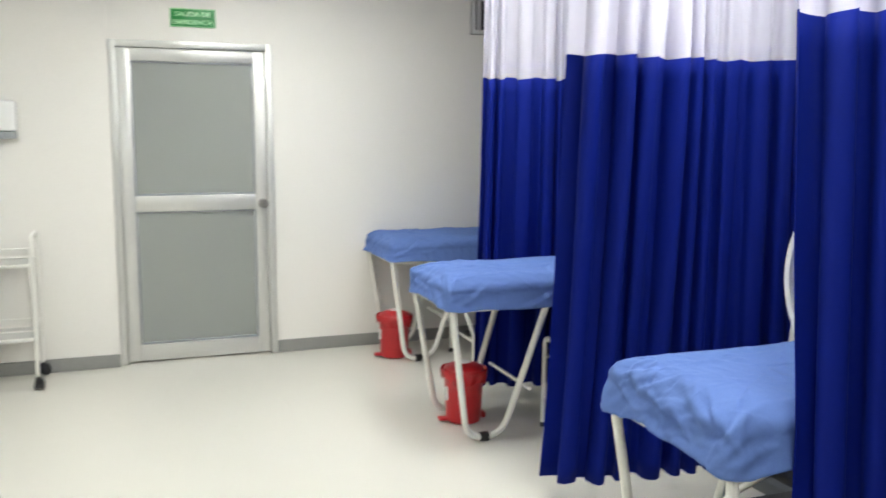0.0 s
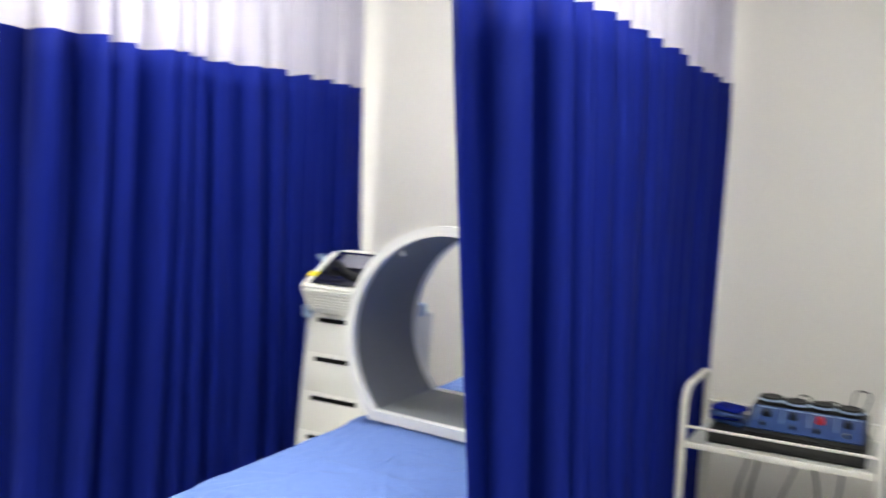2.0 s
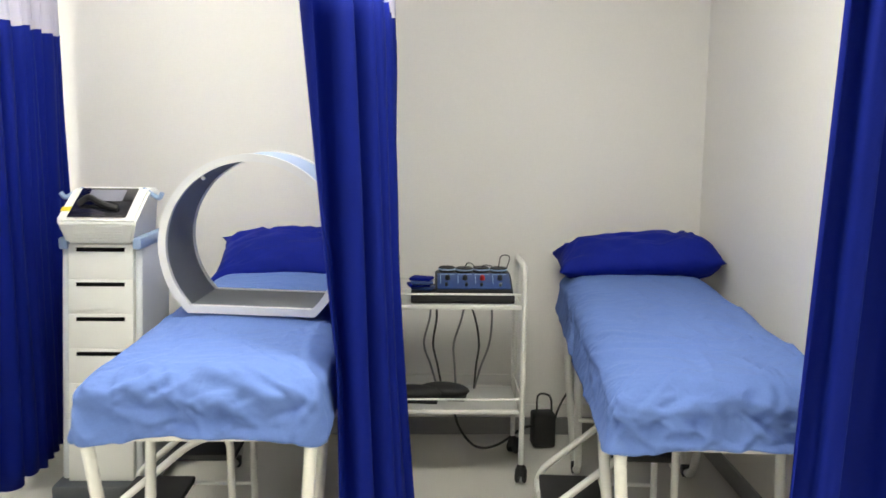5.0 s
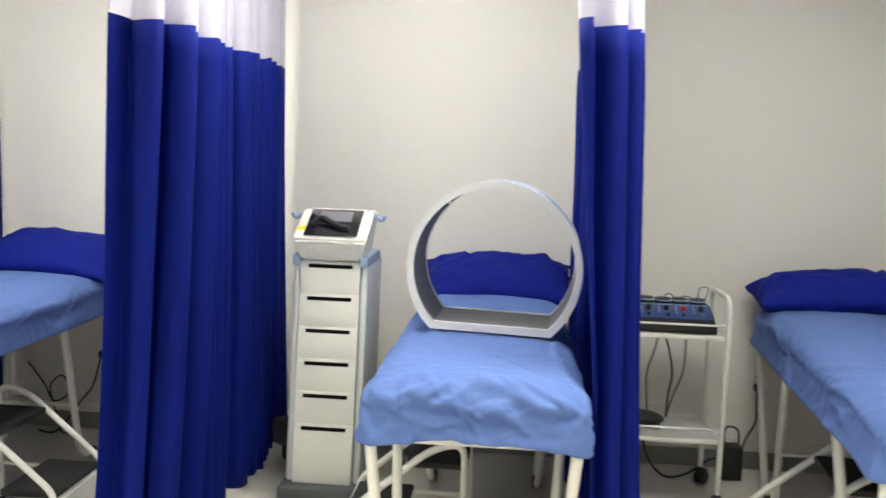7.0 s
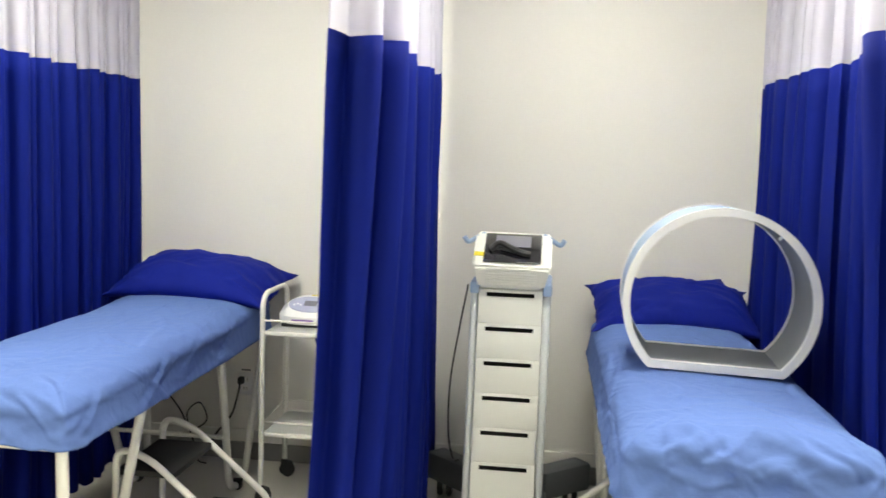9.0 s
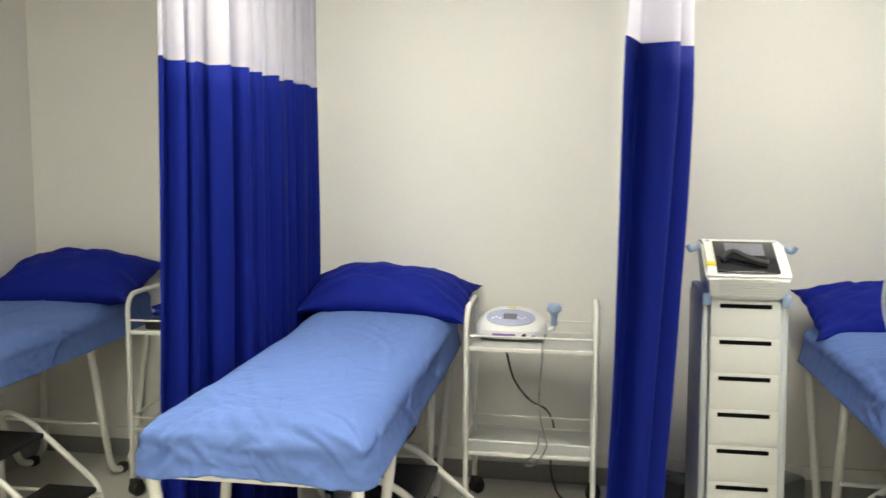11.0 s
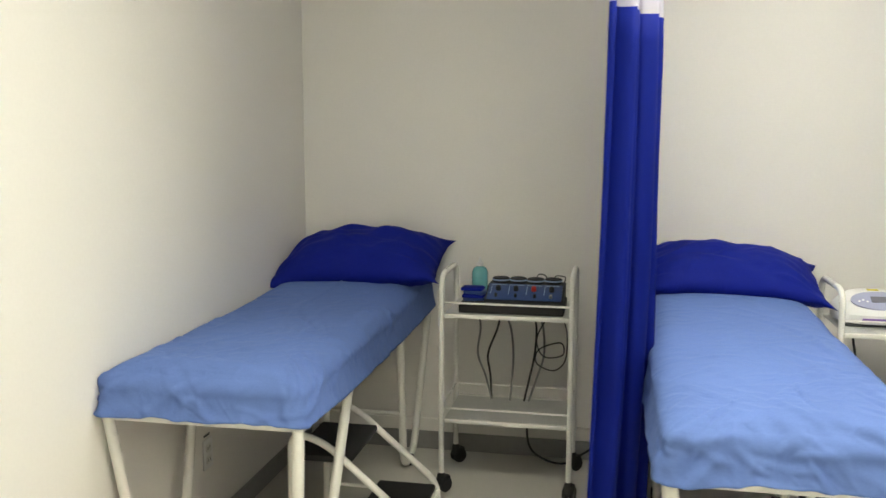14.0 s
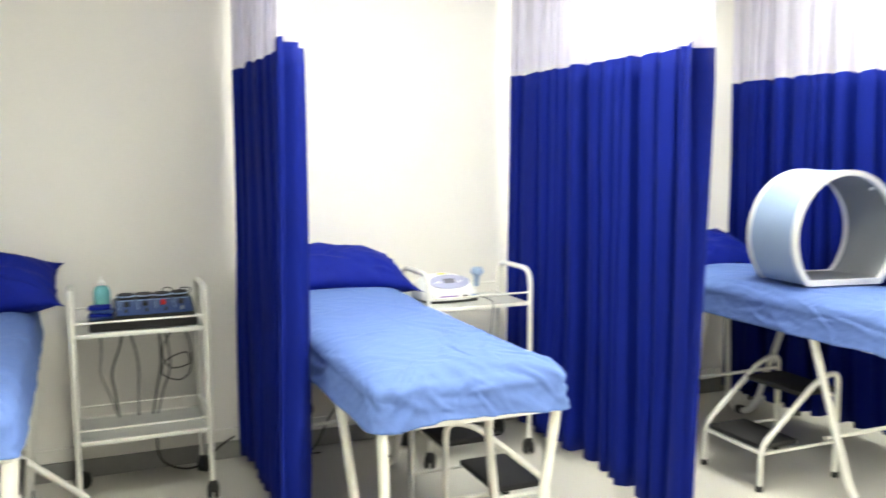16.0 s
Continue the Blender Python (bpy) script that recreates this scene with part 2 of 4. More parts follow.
def structure(name, bm, material, label, category, smooth=False):
    return tagged(part(name, bm, material, None, "", smooth), label, category, kind="structure")


# ---- room ----
T = 0.14
structure("floor", boxes((-1.8, ROOM_S - T, -0.1, ROOM_E + T, T, 0)), FLOOR, "pale cream vinyl floor with a soft sheen", "floor")
structure("ceiling", boxes((-1.8, ROOM_S - T, CEIL, ROOM_E + T, T, CEIL + 0.1)), CEILING, "plain white painted ceiling", "ceiling")
structure("wall_north", boxes((-1.8, 0, 0, ROOM_E + T, T, CEIL)), WALL, "off-white painted wall behind the beds", "wall")
structure("wall_east", boxes((ROOM_E, ROOM_S, 0, ROOM_E + T, 0, CEIL)), WALL, "off-white painted end wall", "wall")
structure("wall_south", boxes((-1.8, ROOM_S - T, 0, ROOM_E + T, ROOM_S, CEIL)), WALL, "off-white painted wall across the aisle", "wall")
structure("wall_partition", boxes((EAST, -2.15, 0, EAST + 0.12, 0, CEIL)), WALL, "off-white partition wall beside the last bay", "wall")
DY0, DY1, DZ = -3.374, -2.358, 2.08
VY0, VY1, VZ0, VZ1 = -0.945, -0.45, 2.2, 2.48
structure("wall_west", boxes(
    (-T, DY1, 0, 0, 0, VZ0), (-T, DY1, VZ1, 0, 0, CEIL), (-T, DY1, VZ0, 0, VY0, VZ1), (-T, VY1, VZ0, 0, 0, VZ1),
    (-T, DY0, DZ, 0, DY1, CEIL), (-T, ROOM_S, 0, 0.05, DY0, CEIL)), WALL, "off-white painted wall with a glazed door", "wall")
# Invented wall, added only so the frosted panes show grey from behind.
structure("wall_backing", boxes((-1.8, ROOM_S, 0, -1.7, 0, CEIL)), BACKING, "unseen grey wall added to back the frosted panes of the door", "wall")
BH, BT = 0.085, 0.012
structure("baseboard", boxes(
    (BT, -BT, 0, EAST - BT, 0, BH), (0, DY1 + 0.005, 0, BT, 0, BH), (0.05, ROOM_S, 0, 0.05 + BT, DY0 - 0.002, BH),
    (EAST - BT, -2.15, 0, EAST, -BT, BH), (EAST - BT, -2.162, 0, EAST + 0.13, -2.15, BH), (EAST + 0.12, -2.15, 0, EAST + 0.132, 0, BH),
    (0.062, ROOM_S, 0, ROOM_E, ROOM_S + BT, BH), (ROOM_E - BT, ROOM_S + BT, 0, ROOM_E, 0, BH), bevel=0.003), BASE, "grey vinyl baseboard along the walls", "baseboard")
structure("trim", boxes((0.0, -0.016, 0.088, EAST, 0, 0.15), bevel=0.004), WALL, "off-white cable trunking above the baseboard", "trim")


def glazed_door():
    d = thing("door_1", pose(0, 0, 0), "closed grey aluminium door with two frosted panes", "door", kind="structure")
    part("door_frame", boxes((-0.1, DY0 + 0.002, 0, 0.022, DY0 + 0.045, DZ - 0.002), (-0.1, DY1 - 0.045, 0, 0.022, DY1 - 0.002, DZ - 0.002), (-0.1, DY0 + 0.045, DZ - 0.045, 0.022, DY1 - 0.045, DZ - 0.002), bevel=0.003), ALU, d)
    y0, y1 = DY0 + 0.047, DY1 - 0.047
    leaf = part("door_leaf", boxes((-0.055, y0, 0.01, -0.005, DY0 + 0.128, DZ - 0.047), (-0.055, DY1 - 0.123, 0.01, -0.005, y1, DZ - 0.047),
                                   (-0.055, DY0 + 0.128, 1.953, -0.005, DY1 - 0.123, DZ - 0.047), (-0.055, DY0 + 0.128, 0.995, -0.005, DY1 - 0.123, 1.096),
                                   (-0.055, DY0 + 0.128, 0.01, -0.005, DY1 - 0.123, 0.117), bevel=0.004), ALU, d)
    for z0, z1 in ((1.096, 1.953), (0.117, 0.995)):
        part("pane", boxes((-0.036, DY0 + 0.128, z0, -0.028, DY1 - 0.123, z1)), FROST, leaf, "frosted grey glass", False)
        bm = bmesh.new()
        for a in (DY0 + 0.128, DY1 - 0.137):
            box(bm, -0.03, a, z0, -0.018, a + 0.014, z1, 0.002)
        for z in (z0, z1 - 0.014):
            box(bm, -0.03, DY0 + 0.142, z, -0.018, DY1 - 0.137, z + 0.014, 0.002)
        part("glazing_bead", bm, GREYP, leaf)
    bm = lathe(bmesh.new(), [(0, 0), (0.032, 0), (0.032, 0.008), (0.014, 0.012), (0.014, 0.03), (0.026, 0.036), (0.029, 0.055), (0.02, 0.066), (0, 0.068)], pose(-0.006, -2.436, 1.034, 0, 90, 0))
    part("door_knob", bm, STEEL, leaf, "round steel knob")
    return d


glazed_door()


def vent_window():
    w = thing("window_1", pose(0, 0, 0), "small high aluminium window with dark glass", "window", kind="structure")
    e = 0.004
    part("window_frame", boxes((-0.1, VY0 + e, VZ0 + e, 0.012, VY0 + 0.035, VZ1 - e), (-0.1, VY1 - 0.035, VZ0 + e, 0.012, VY1 - e, VZ1 - e), (-0.1, VY0 + 0.035, VZ0 + e, 0.012, VY1 - 0.035, VZ0 + 0.035),
                               (-0.1, VY0 + 0.035, VZ1 - 0.035, 0.012, VY1 - 0.035, VZ1 - e), bevel=0.003), ALU, w)
    part("sash", boxes((-0.06, VY0 + 0.06, VZ0 + 0.036, -0.02, VY0 + 0.09, VZ1 - 0.036), bevel=0.003), ALU, w)
    part("pane", boxes((-0.045, VY0 + 0.036, VZ0 + 0.036, -0.04, VY1 - 0.036, VZ1 - 0.036)), SCREEN, w, "dark glass", False)


vent_window()


def exit_sign():
    s = thing("exit_sign", pose(0.001, -2.853, 2.227), "green emergency exit sign with two lines of pale lettering", "sign")
    part("plate", boxes((0, -0.14, -0.058, 0.006, 0.14, 0.058), bevel=0.001), GREEN, s)
    part("border", boxes((0.006, -0.138, 0.052, 0.0072, 0.138, 0.0565), (0.006, -0.138, -0.0565, 0.0072, 0.138, -0.052),
                         (0.006, -0.138, -0.052, 0.0072, -0.1335, 0.052), (0.006, 0.1335, -0.052, 0.0072, 0.138, 0.052)), GREENLIT, s, "", False)
    for text, z, size in (("SALIDA DE", 0.010, 0.046), ("EMERGENCIA", -0.040, 0.046)):
        cu = bpy.data.curves.new("lettering", "FONT")
        cu.body, cu.size, cu.align_x, cu.extrude = text, size, "CENTER", 0.0006
        cu.offset = 0.0012
        tmp = bpy.data.objects.new("lettering", cu)
        me = bpy.data.meshes.new_from_object(tmp)
        bpy.data.objects.remove(tmp)
        me.materials.clear()
        me.materials.append(GREENLIT)
        ob = new("lettering", me)
        w = max(v.co.x for v in me.vertices) - min(v.co.x for v in me.vertices)
        ob.matrix_basis = Matrix.Translation((0.0075, 0, z)) @ pose(0, 0, 0, 90, 0, 90) @ Matrix.Diagonal((min(1, 0.245 / w), 0.85, 1, 1))
        ob.parent = s


exit_sign()


def ceiling_light(x, y):
    c = thing("ceiling_light", pose(x, y, CEIL), "square white recessed ceiling light panel, switched on", "ceiling light", "ceiling light panels")
    h = 0.3
    part("frame", boxes((-h, -h, -0.02, h, -h + 0.02, -0.001), (-h, h - 0.02, -0.02, h, h, -0.001), (-h, -h + 0.02, -0.02, -h + 0.02, h - 0.02, -0.001), (h - 0.02, -h + 0.02, -0.02, h, h - 0.02, -0.001)), ENAMEL, c, "", False)
    part("diffuser", boxes((-h + 0.021, -h + 0.021, -0.012, h - 0.021, h - 0.021, -0.004)), LIT, c, "glowing white diffuser", False)
    return c


first = ceiling_light(*LIGHTS[0])
for lx, ly in LIGHTS[1:]:
    copy_thing(first, pose(lx, ly, CEIL))


# ---- curtains ----
SEAM = 1.83


def curtain(line, folds, depth, seed, label, seam=SEAM, hem=0.07, flare=1.0, group="cubicle curtains", clear_x=None, drift=0.0):
    """A pleated curtain hung along the plan line, blue cloth below white net, from a ceiling rail."""
    rnd = random.Random(seed)
    pts = [Vector((*p, 0)) for p in line]
    lens = [(b - a).length for a, b in zip(pts, pts[1:])]
    total = sum(lens)

    def along(s):
        d = s * total
        for a, b, k in zip(pts, pts[1:], lens):
            if d <= k or b is pts[-1]:
                u = d / k
                return a.lerp(b, u), (b - a).normalized()
            d -= k

    per = 20
    n = folds * per
    widths = [rnd.choice((0.5, 0.7, 1.0, 1.3, 1.7)) * rnd.uniform(0.85, 1.15) for _ in range(folds)]
    ends = [0.0]
    for w in widths:
        ends.append(ends[-1] + w / sum(widths))
    amp = [rnd.uniform(0.5, 1.35) for _ in range(folds + 1)]
    kink = [rnd.uniform(-0.7, 0.7) for _ in range(folds + 1)]
    split = [rnd.choice((0.0, 0.0, 0.35, 0.6)) for _ in range(folds + 1)]
    spread = [rnd.uniform(-1, 1) for _ in range(folds + 1)]

    def row(z, lo):
        out = []
        low = 1 - z / CEIL
        top = 1.0 - 0.5 * max(0.0, (z - 1.7) / (CEIL - 1.7))
        for i in range(n + 1):
            k, u = min(i // per, folds - 1), (i - min(i // per, folds - 1) * per) / per
            s = ends[k] + (ends[k + 1] - ends[k]) * u
            e = u * u * (3 - 2 * u)
            mix = lambda v: v[k] * (1 - e) + v[k + 1] * e
            width = (ends[k + 1] - ends[k]) * total
            drape = noise.noise(Vector((s * 7, z * 0.7, seed * 1.3)))
            th = 2 * math.pi * u + mix(kink) * (0.35 + 0.9 * low) * math.sin(math.pi * u) + 0.9 * low * drape
            a = mix(amp) * (1 - 0.22 * low + 0.35 * low * drape)
            off = depth * top * a * (math.sin(th) + mix(split) * 0.55 * math.sin(2 * th + 1.1 + 1.5 * low))
            off += 0.012 * top * noise.noise(Vector((s * total * 26, z * 0.8, seed + 4)))
            off += 0.05 * flare * low * noise.noise(Vector((s * 2.5, seed * 3.1, 0.5 * z)))
            sway = -0.17 * width * math.sin(2 * th) * (0.75 + 0.25 * drape) + 0.035 * low * mix(spread) * math.sin(math.pi * s)
            stretch = 1 + (flare - 1) * low * low
            p, d = along(s)
            c, _ = along(0.5)
            p = c + (p - c) * stretch + d * sway
            q3 = p + Vector((-d.y, d.x, 0)) * off
            q3.z = z
            q3.x += drift * low * min(1.0, max(0.0, -0.6 - q3.y) / 0.8)
            if clear_x is not None and z < 1.9:
                gap = clear_x - 0.12 * max(0.0, z - 0.8) / 1.1
                if q3.x < gap + 0.03:
                    q3.x = gap + 0.03 * math.exp((q3.x - gap - 0.03) / 0.06)
            out.append(q3)
        return out

    def sheet(z0, z1, rows, wavy0=0.0, wavy1=0.0):
        bm, grid = bmesh.new(), []
        for r in range(rows + 1):
            z = z0 + (z1 - z0) * r / rows
            line3 = row(z, z0)
            for i, p in enumerate(line3):
                w = noise.noise(Vector((i * 0.05, seed, 2))) * 0.012 + 0.007 * math.sin(i * 2 * math.pi / per + 1)
                p.z += wavy0 * w * (1 - r / rows) + wavy1 * w * (r / rows)
            grid.append([bm.verts.new(p) for p in line3])
        for a, b in zip(grid, grid[1:]):
            for i in range(n):
                bm.faces.new((a[i], a[i + 1], b[i + 1], b[i]))
        return bm

    base = pts[0].lerp(pts[-1], 0.5)
    c = thing("cubicle_curtain", pose(base.x, base.y, 0), label, "curtain", group)
    inv = Matrix.Translation((-base.x, -base.y, 0))
    for nm, bm, mat, th, lb in (("cloth", sheet(hem, seam, 22, 0.5, 1.0), CLOTH, 0.003, "royal blue cloth"), ("net_band", sheet(seam - 0.004, CEIL - 0.035, 10, 1.0, 0.0), NET, 0, "white open net")):
        bm.transform(inv)
        ob = part(nm, bm, mat, c, lb, crease=180)
        if th:
            so = ob.modifiers.new("thickness", "SOLIDIFY")
            so.thickness, so.offset = th, 0
    bm = bmesh.new()
    path = [inv @ Vector((p.x, p.y, CEIL - 0.018)) for p in pts]
    ext = (path[-1] - path[0]).normalized() * 0.05
    path[0], path[-1] = path[0] - ext, path[-1] + ext
    tube(bm, path, 0.014)
    for p in (path[0], path[-1], path[len(path) // 2]):
        cyl(bm, Matrix.Translation((p.x, p.y, CEIL - 0.018)), 0.02, 0.018, seg=12)
    part("rail", bm, ALU, c)
    return c


curtain([(1.405, -1.42), (1.49, -1.15), (1.47, -0.10)], 15, 0.036, 3, "royal blue cubicle curtain with white net top, drawn between beds", seam=1.815, flare=1.05, drift=-0.03)
curtain([(2.80, -1.64), (2.915, -1.48), (2.895, -1.2), (2.875, -0.10)], 16, 0.050, 5, "royal blue cubicle curtain with white net top beside the treatment tower", flare=1.11, drift=-0.05)
curtain([(4.13, -1.755), (4.275, -1.56), (4.30, -1.2), (4.280, -0.10)], 16, 0.052, 9, "royal blue cubicle curtain with white net top beside the ring bed", clear_x=4.232, drift=0.14)
curtain([(5.38, -2.145), (5.71, -2.125)], 4, 0.048, 12, "royal blue curtain bunched against the partition wall", flare=1.5)


# ---- beds ----
BL, BW = 1.71, 0.575


def couch():
    c = thing("examination_couch", pose(0, 0, 0), "white tubular steel examination couch under a fitted sheet", "examination couch", "examination couches")
    w, l, zt = BW / 2, BL / 2, 0.672
    bm = bmesh.new()
    for s in (-1, 1):
        box(bm, s * w - 0.014, -l, zt, s * w + 0.014, l, zt + 0.03, 0.005)
        box(bm, -w + 0.0142, s * (l - 0.014) - 0.014, zt, w - 0.0142, s * (l - 0.014) + 0.014, zt + 0.03, 0.005)
    part("frame", bm, ENAMEL, c)
    part("mattress", boxes((-w + 0.03, -l + 0.016, zt + 0.031, w - 0.03, l - 0.016, zt + 0.105), bevel=0.03), RUBBER, c, "dark padded top")
    for e in (-1, 1):
        for s in (-1, 1):
            x0, x1 = s * (w - 0.005), s * (w - 0.055)
            bm = tube(bmesh.new(), [(x0, e * (l - 0.014), zt + 0.004), (x1, e * (l - 0.11), 0.02), (x1, e * (l - 0.30), 0.02), (s * (w - 0.015), e * 0.34, zt + 0.004)], 0.0165, [0.14, 0.14], 12)
            leg = part("leg", bm, ENAMEL, c)
            bm = bmesh.new()
            box(bm, x1 - 0.02, e * (l - 0.205) - 0.024, 0, x1 + 0.02, e * (l - 0.205) + 0.024, 0.042, 0.006)
            part("rubber_foot", bm, RUBBER, leg, "black rubber foot")
        yb, xb = e * (l - 0.44), w - 0.035
        zb = 0.31 if e > 0 else 0.25
        part("crossbar", tube(bmesh.new(), [(-xb, yb, zb), (xb, yb, zb)], 0.009), ENAMEL, c)
    return c


def fold_field(u, v, rows):
    """Height of pressed and pulled folds at the points u, v. A row: u, v, heading, length, width, height."""
    h = np.zeros_like(u)
    for fu, fv, ang, length, width, high in rows:
        c, s = math.cos(ang), math.sin(ang)
        a, b = (u - fu) * c + (v - fv) * s, (v - fv) * c - (u - fu) * s
        b = b + 0.12 * length * np.sin(3.0 * a / length + fu * 40)
        t = np.clip(a / length, 0, 1)
        taper = np.sin(np.pi * t) ** 0.8
        w = width * (0.55 + 0.9 * t)
        h += high * taper * (np.exp(-np.abs(b / w) ** 1.3) - 0.5 * np.exp(-((b - 1.9 * w) / (1.3 * w)) ** 2))
    return h


def cloth_cover(seed, w, l, z0, z1, mess, lift):
    """A fitted sheet over a padded top: soft edge, puckered elastic hem, folds pulled along and down from the corners."""
    rnd = random.Random(seed * 11)
    n, rad, bulge = 760, 0.035, 0.085
    hx, hy = w / 2, l / 2
    side = np.arange(n) / n * 4 * (hx + hy)
    corner = np.array([(-hx, -hy), (hx, -hy), (hx, hy), (-hx, hy), (-hx, -hy)])
    mark = np.array([0, 2 * hx, 2 * hx + 2 * hy, 4 * hx + 2 * hy, 4 * (hx + hy)])
    ex, ey = np.interp(side, mark, corner[:, 0]), np.interp(side, mark, corner[:, 1])
    # rows of the surface: inset from the edge, height fraction
    rows = [(bulge + (hx - 0.01 - bulge) * (1 - k / 22) + 0.004, 1.0) for k in range(23)]
    rows += [(bulge * (1 - math.sin(a)), 1 - 0.40 * (1 - math.cos(a))) for a in (math.pi / 2 * k / 13 for k in range(14))]
    rows += [(0.004 * math.sin(3.1 * k / 14), 0.60 * (1 - k / 14)) for k in range(1, 15)]
    depth, dist = [], 0.0
    for (i0, h0), (i1, h1) in zip(rows[::-1], rows[-2::-1]):
        depth.append(dist)
        dist += math.hypot(i1 - i0, (h1 - h0) * (z1 - z0))
    depth = (depth + [dist])[::-1]
    per = 4 * (hx + hy)
    low, top = [], []
    for k in range(int(40 * mess) + 6):
        low.append((rnd.uniform(0, 2 * hx), rnd.uniform(-0.02, 0.10), rnd.choice((1, -1)) * rnd.uniform(0.1, 0.9) + rnd.choice((0, math.pi)), rnd.uniform(0.10, 0.30), rnd.uniform(0.007, 0.018), rnd.uniform(0.005, 0.014) * mess))
    for k in range(int(22 * mess) + 10):
        low.append((rnd.choice((2 * hx + rnd.uniform(0, 1.2), per - rnd.uniform(0, 1.2))), rnd.uniform(-0.02, 0.12), rnd.uniform(-0.45, 0.45) + rnd.choice((0, math.pi)), rnd.uniform(0.15, 0.5), rnd.uniform(0.007, 0.017), rnd.uniform(0.003, 0.009) * (0.5 + 0.5 * mess)))
    for s0 in (0.0, 2 * hx, per):
        for k in range(5):
            low.append((s0 + rnd.uniform(-0.03, 0.03), rnd.uniform(0.0, 0.05), math.pi / 2 + rnd.uniform(-1.1, 1.1), rnd.uniform(0.10, 0.30), rnd.uniform(0.007, 0.014), rnd.uniform(0.004, 0.009)))
    for k in range(34):
        y = -hy + abs(rnd.gauss(0, 0.45))
        top.append((rnd.uniform(-hx, hx), y, rnd.choice((0.5, 1.1, 1.9, 2.6, 1.57)) + rnd.uniform(-0.3, 0.3), rnd.uniform(0.15, 0.55), rnd.uniform(0.006, 0.018), rnd.uniform(0.002, 0.007) * (0.6 + 0.6 * mess)))
    bm, rings = bmesh.new(), []
    for (inset, hf), v in zip(rows, depth):
        cx, cy = np.clip(ex, -hx + rad, hx - rad), np.clip(ey, -hy + rad, hy - rad)
        dx, dy = ex - cx, ey - cy
        dl = np.maximum(np.hypot(dx, dy), 1e-9)
        both = (np.abs(dx) > 1e-6) & (np.abs(dy) > 1e-6)
        x, y = np.where(both, cx + dx / dl * rad, ex), np.where(both, cy + dy / dl * rad, ey)
        nx, ny = dx / dl, dy / dl
        x, y = x * (hx - inset) / hx, y * (hy - inset) / hy
        foot = np.clip((-y - hy + 0.35) / 0.35, 0, 1)
        edge = min(1.0, max(0.0, (0.30 - v) / 0.12))
        f = np.clip(fold_field(side, np.full(n, v), low), -0.012, 0.016) * edge
        hang = min(1.0, 1.5 * (1 - hf)) if hf < 1 else 0.0
        z = z0 + (z1 - z0) * hf
        crown = 0.016 * (1 - (x / hx) ** 2) * (hf > 0.9) * min(1.0, inset / 0.08)
        t = fold_field(x, y, top) * min(1.0, inset / 0.05)
        ring = []
        for i in range(n):
            soft = noise.noise(Vector((x[i] * 4, y[i] * 4, seed * 7.3)))
            scallop = noise.noise(Vector((side[i] * 9, seed * 2.1, 0.4))) + 0.5 * noise.noise(Vector((side[i] * 26, seed, 3.0)))
            head = max(0.0, y[i] - hy + 0.62) / 0.62
            out = f[i] * (0.35 + 0.65 * hang) + 0.013 * (hf < 0.5) * (0.5 - hf) * 2 + 0.010 * hang * (0.6 - hf) * (0.6 + scallop)
            dz = crown[i] + t[i] + 0.006 * soft * min(1.0, hf) + f[i] * (1 - hang) * 0.9
            lobe = math.exp(-((abs(x[i]) - hx) ** 2 + (y[i] + hy) ** 2) / 0.02) * max(0.0, mess - 0.5)
            dz += lift * head * (0.25 + 0.75 * hf)
            if hf < 0.35:
                dz += (0.35 - hf) * 2.86 * (0.007 * scallop * (0.4 + foot[i]) - 0.020 * (1 - foot[i]) - 0.05 * lobe)
            ring.append(bm.verts.new((x[i] + nx[i] * max(out, 0.004 - 0.05 * hf), y[i] + ny[i] * max(out, 0.004 - 0.05 * hf), z + dz)))
        rings.append(ring)
    for a, b in zip(rings, rings[1:]):
        for i in range(n):
            j = (i + 1) % n
            bm.faces.new((a[i], a[j], b[j], b[i]))
    bm.faces.new(rings[0])
    return bm


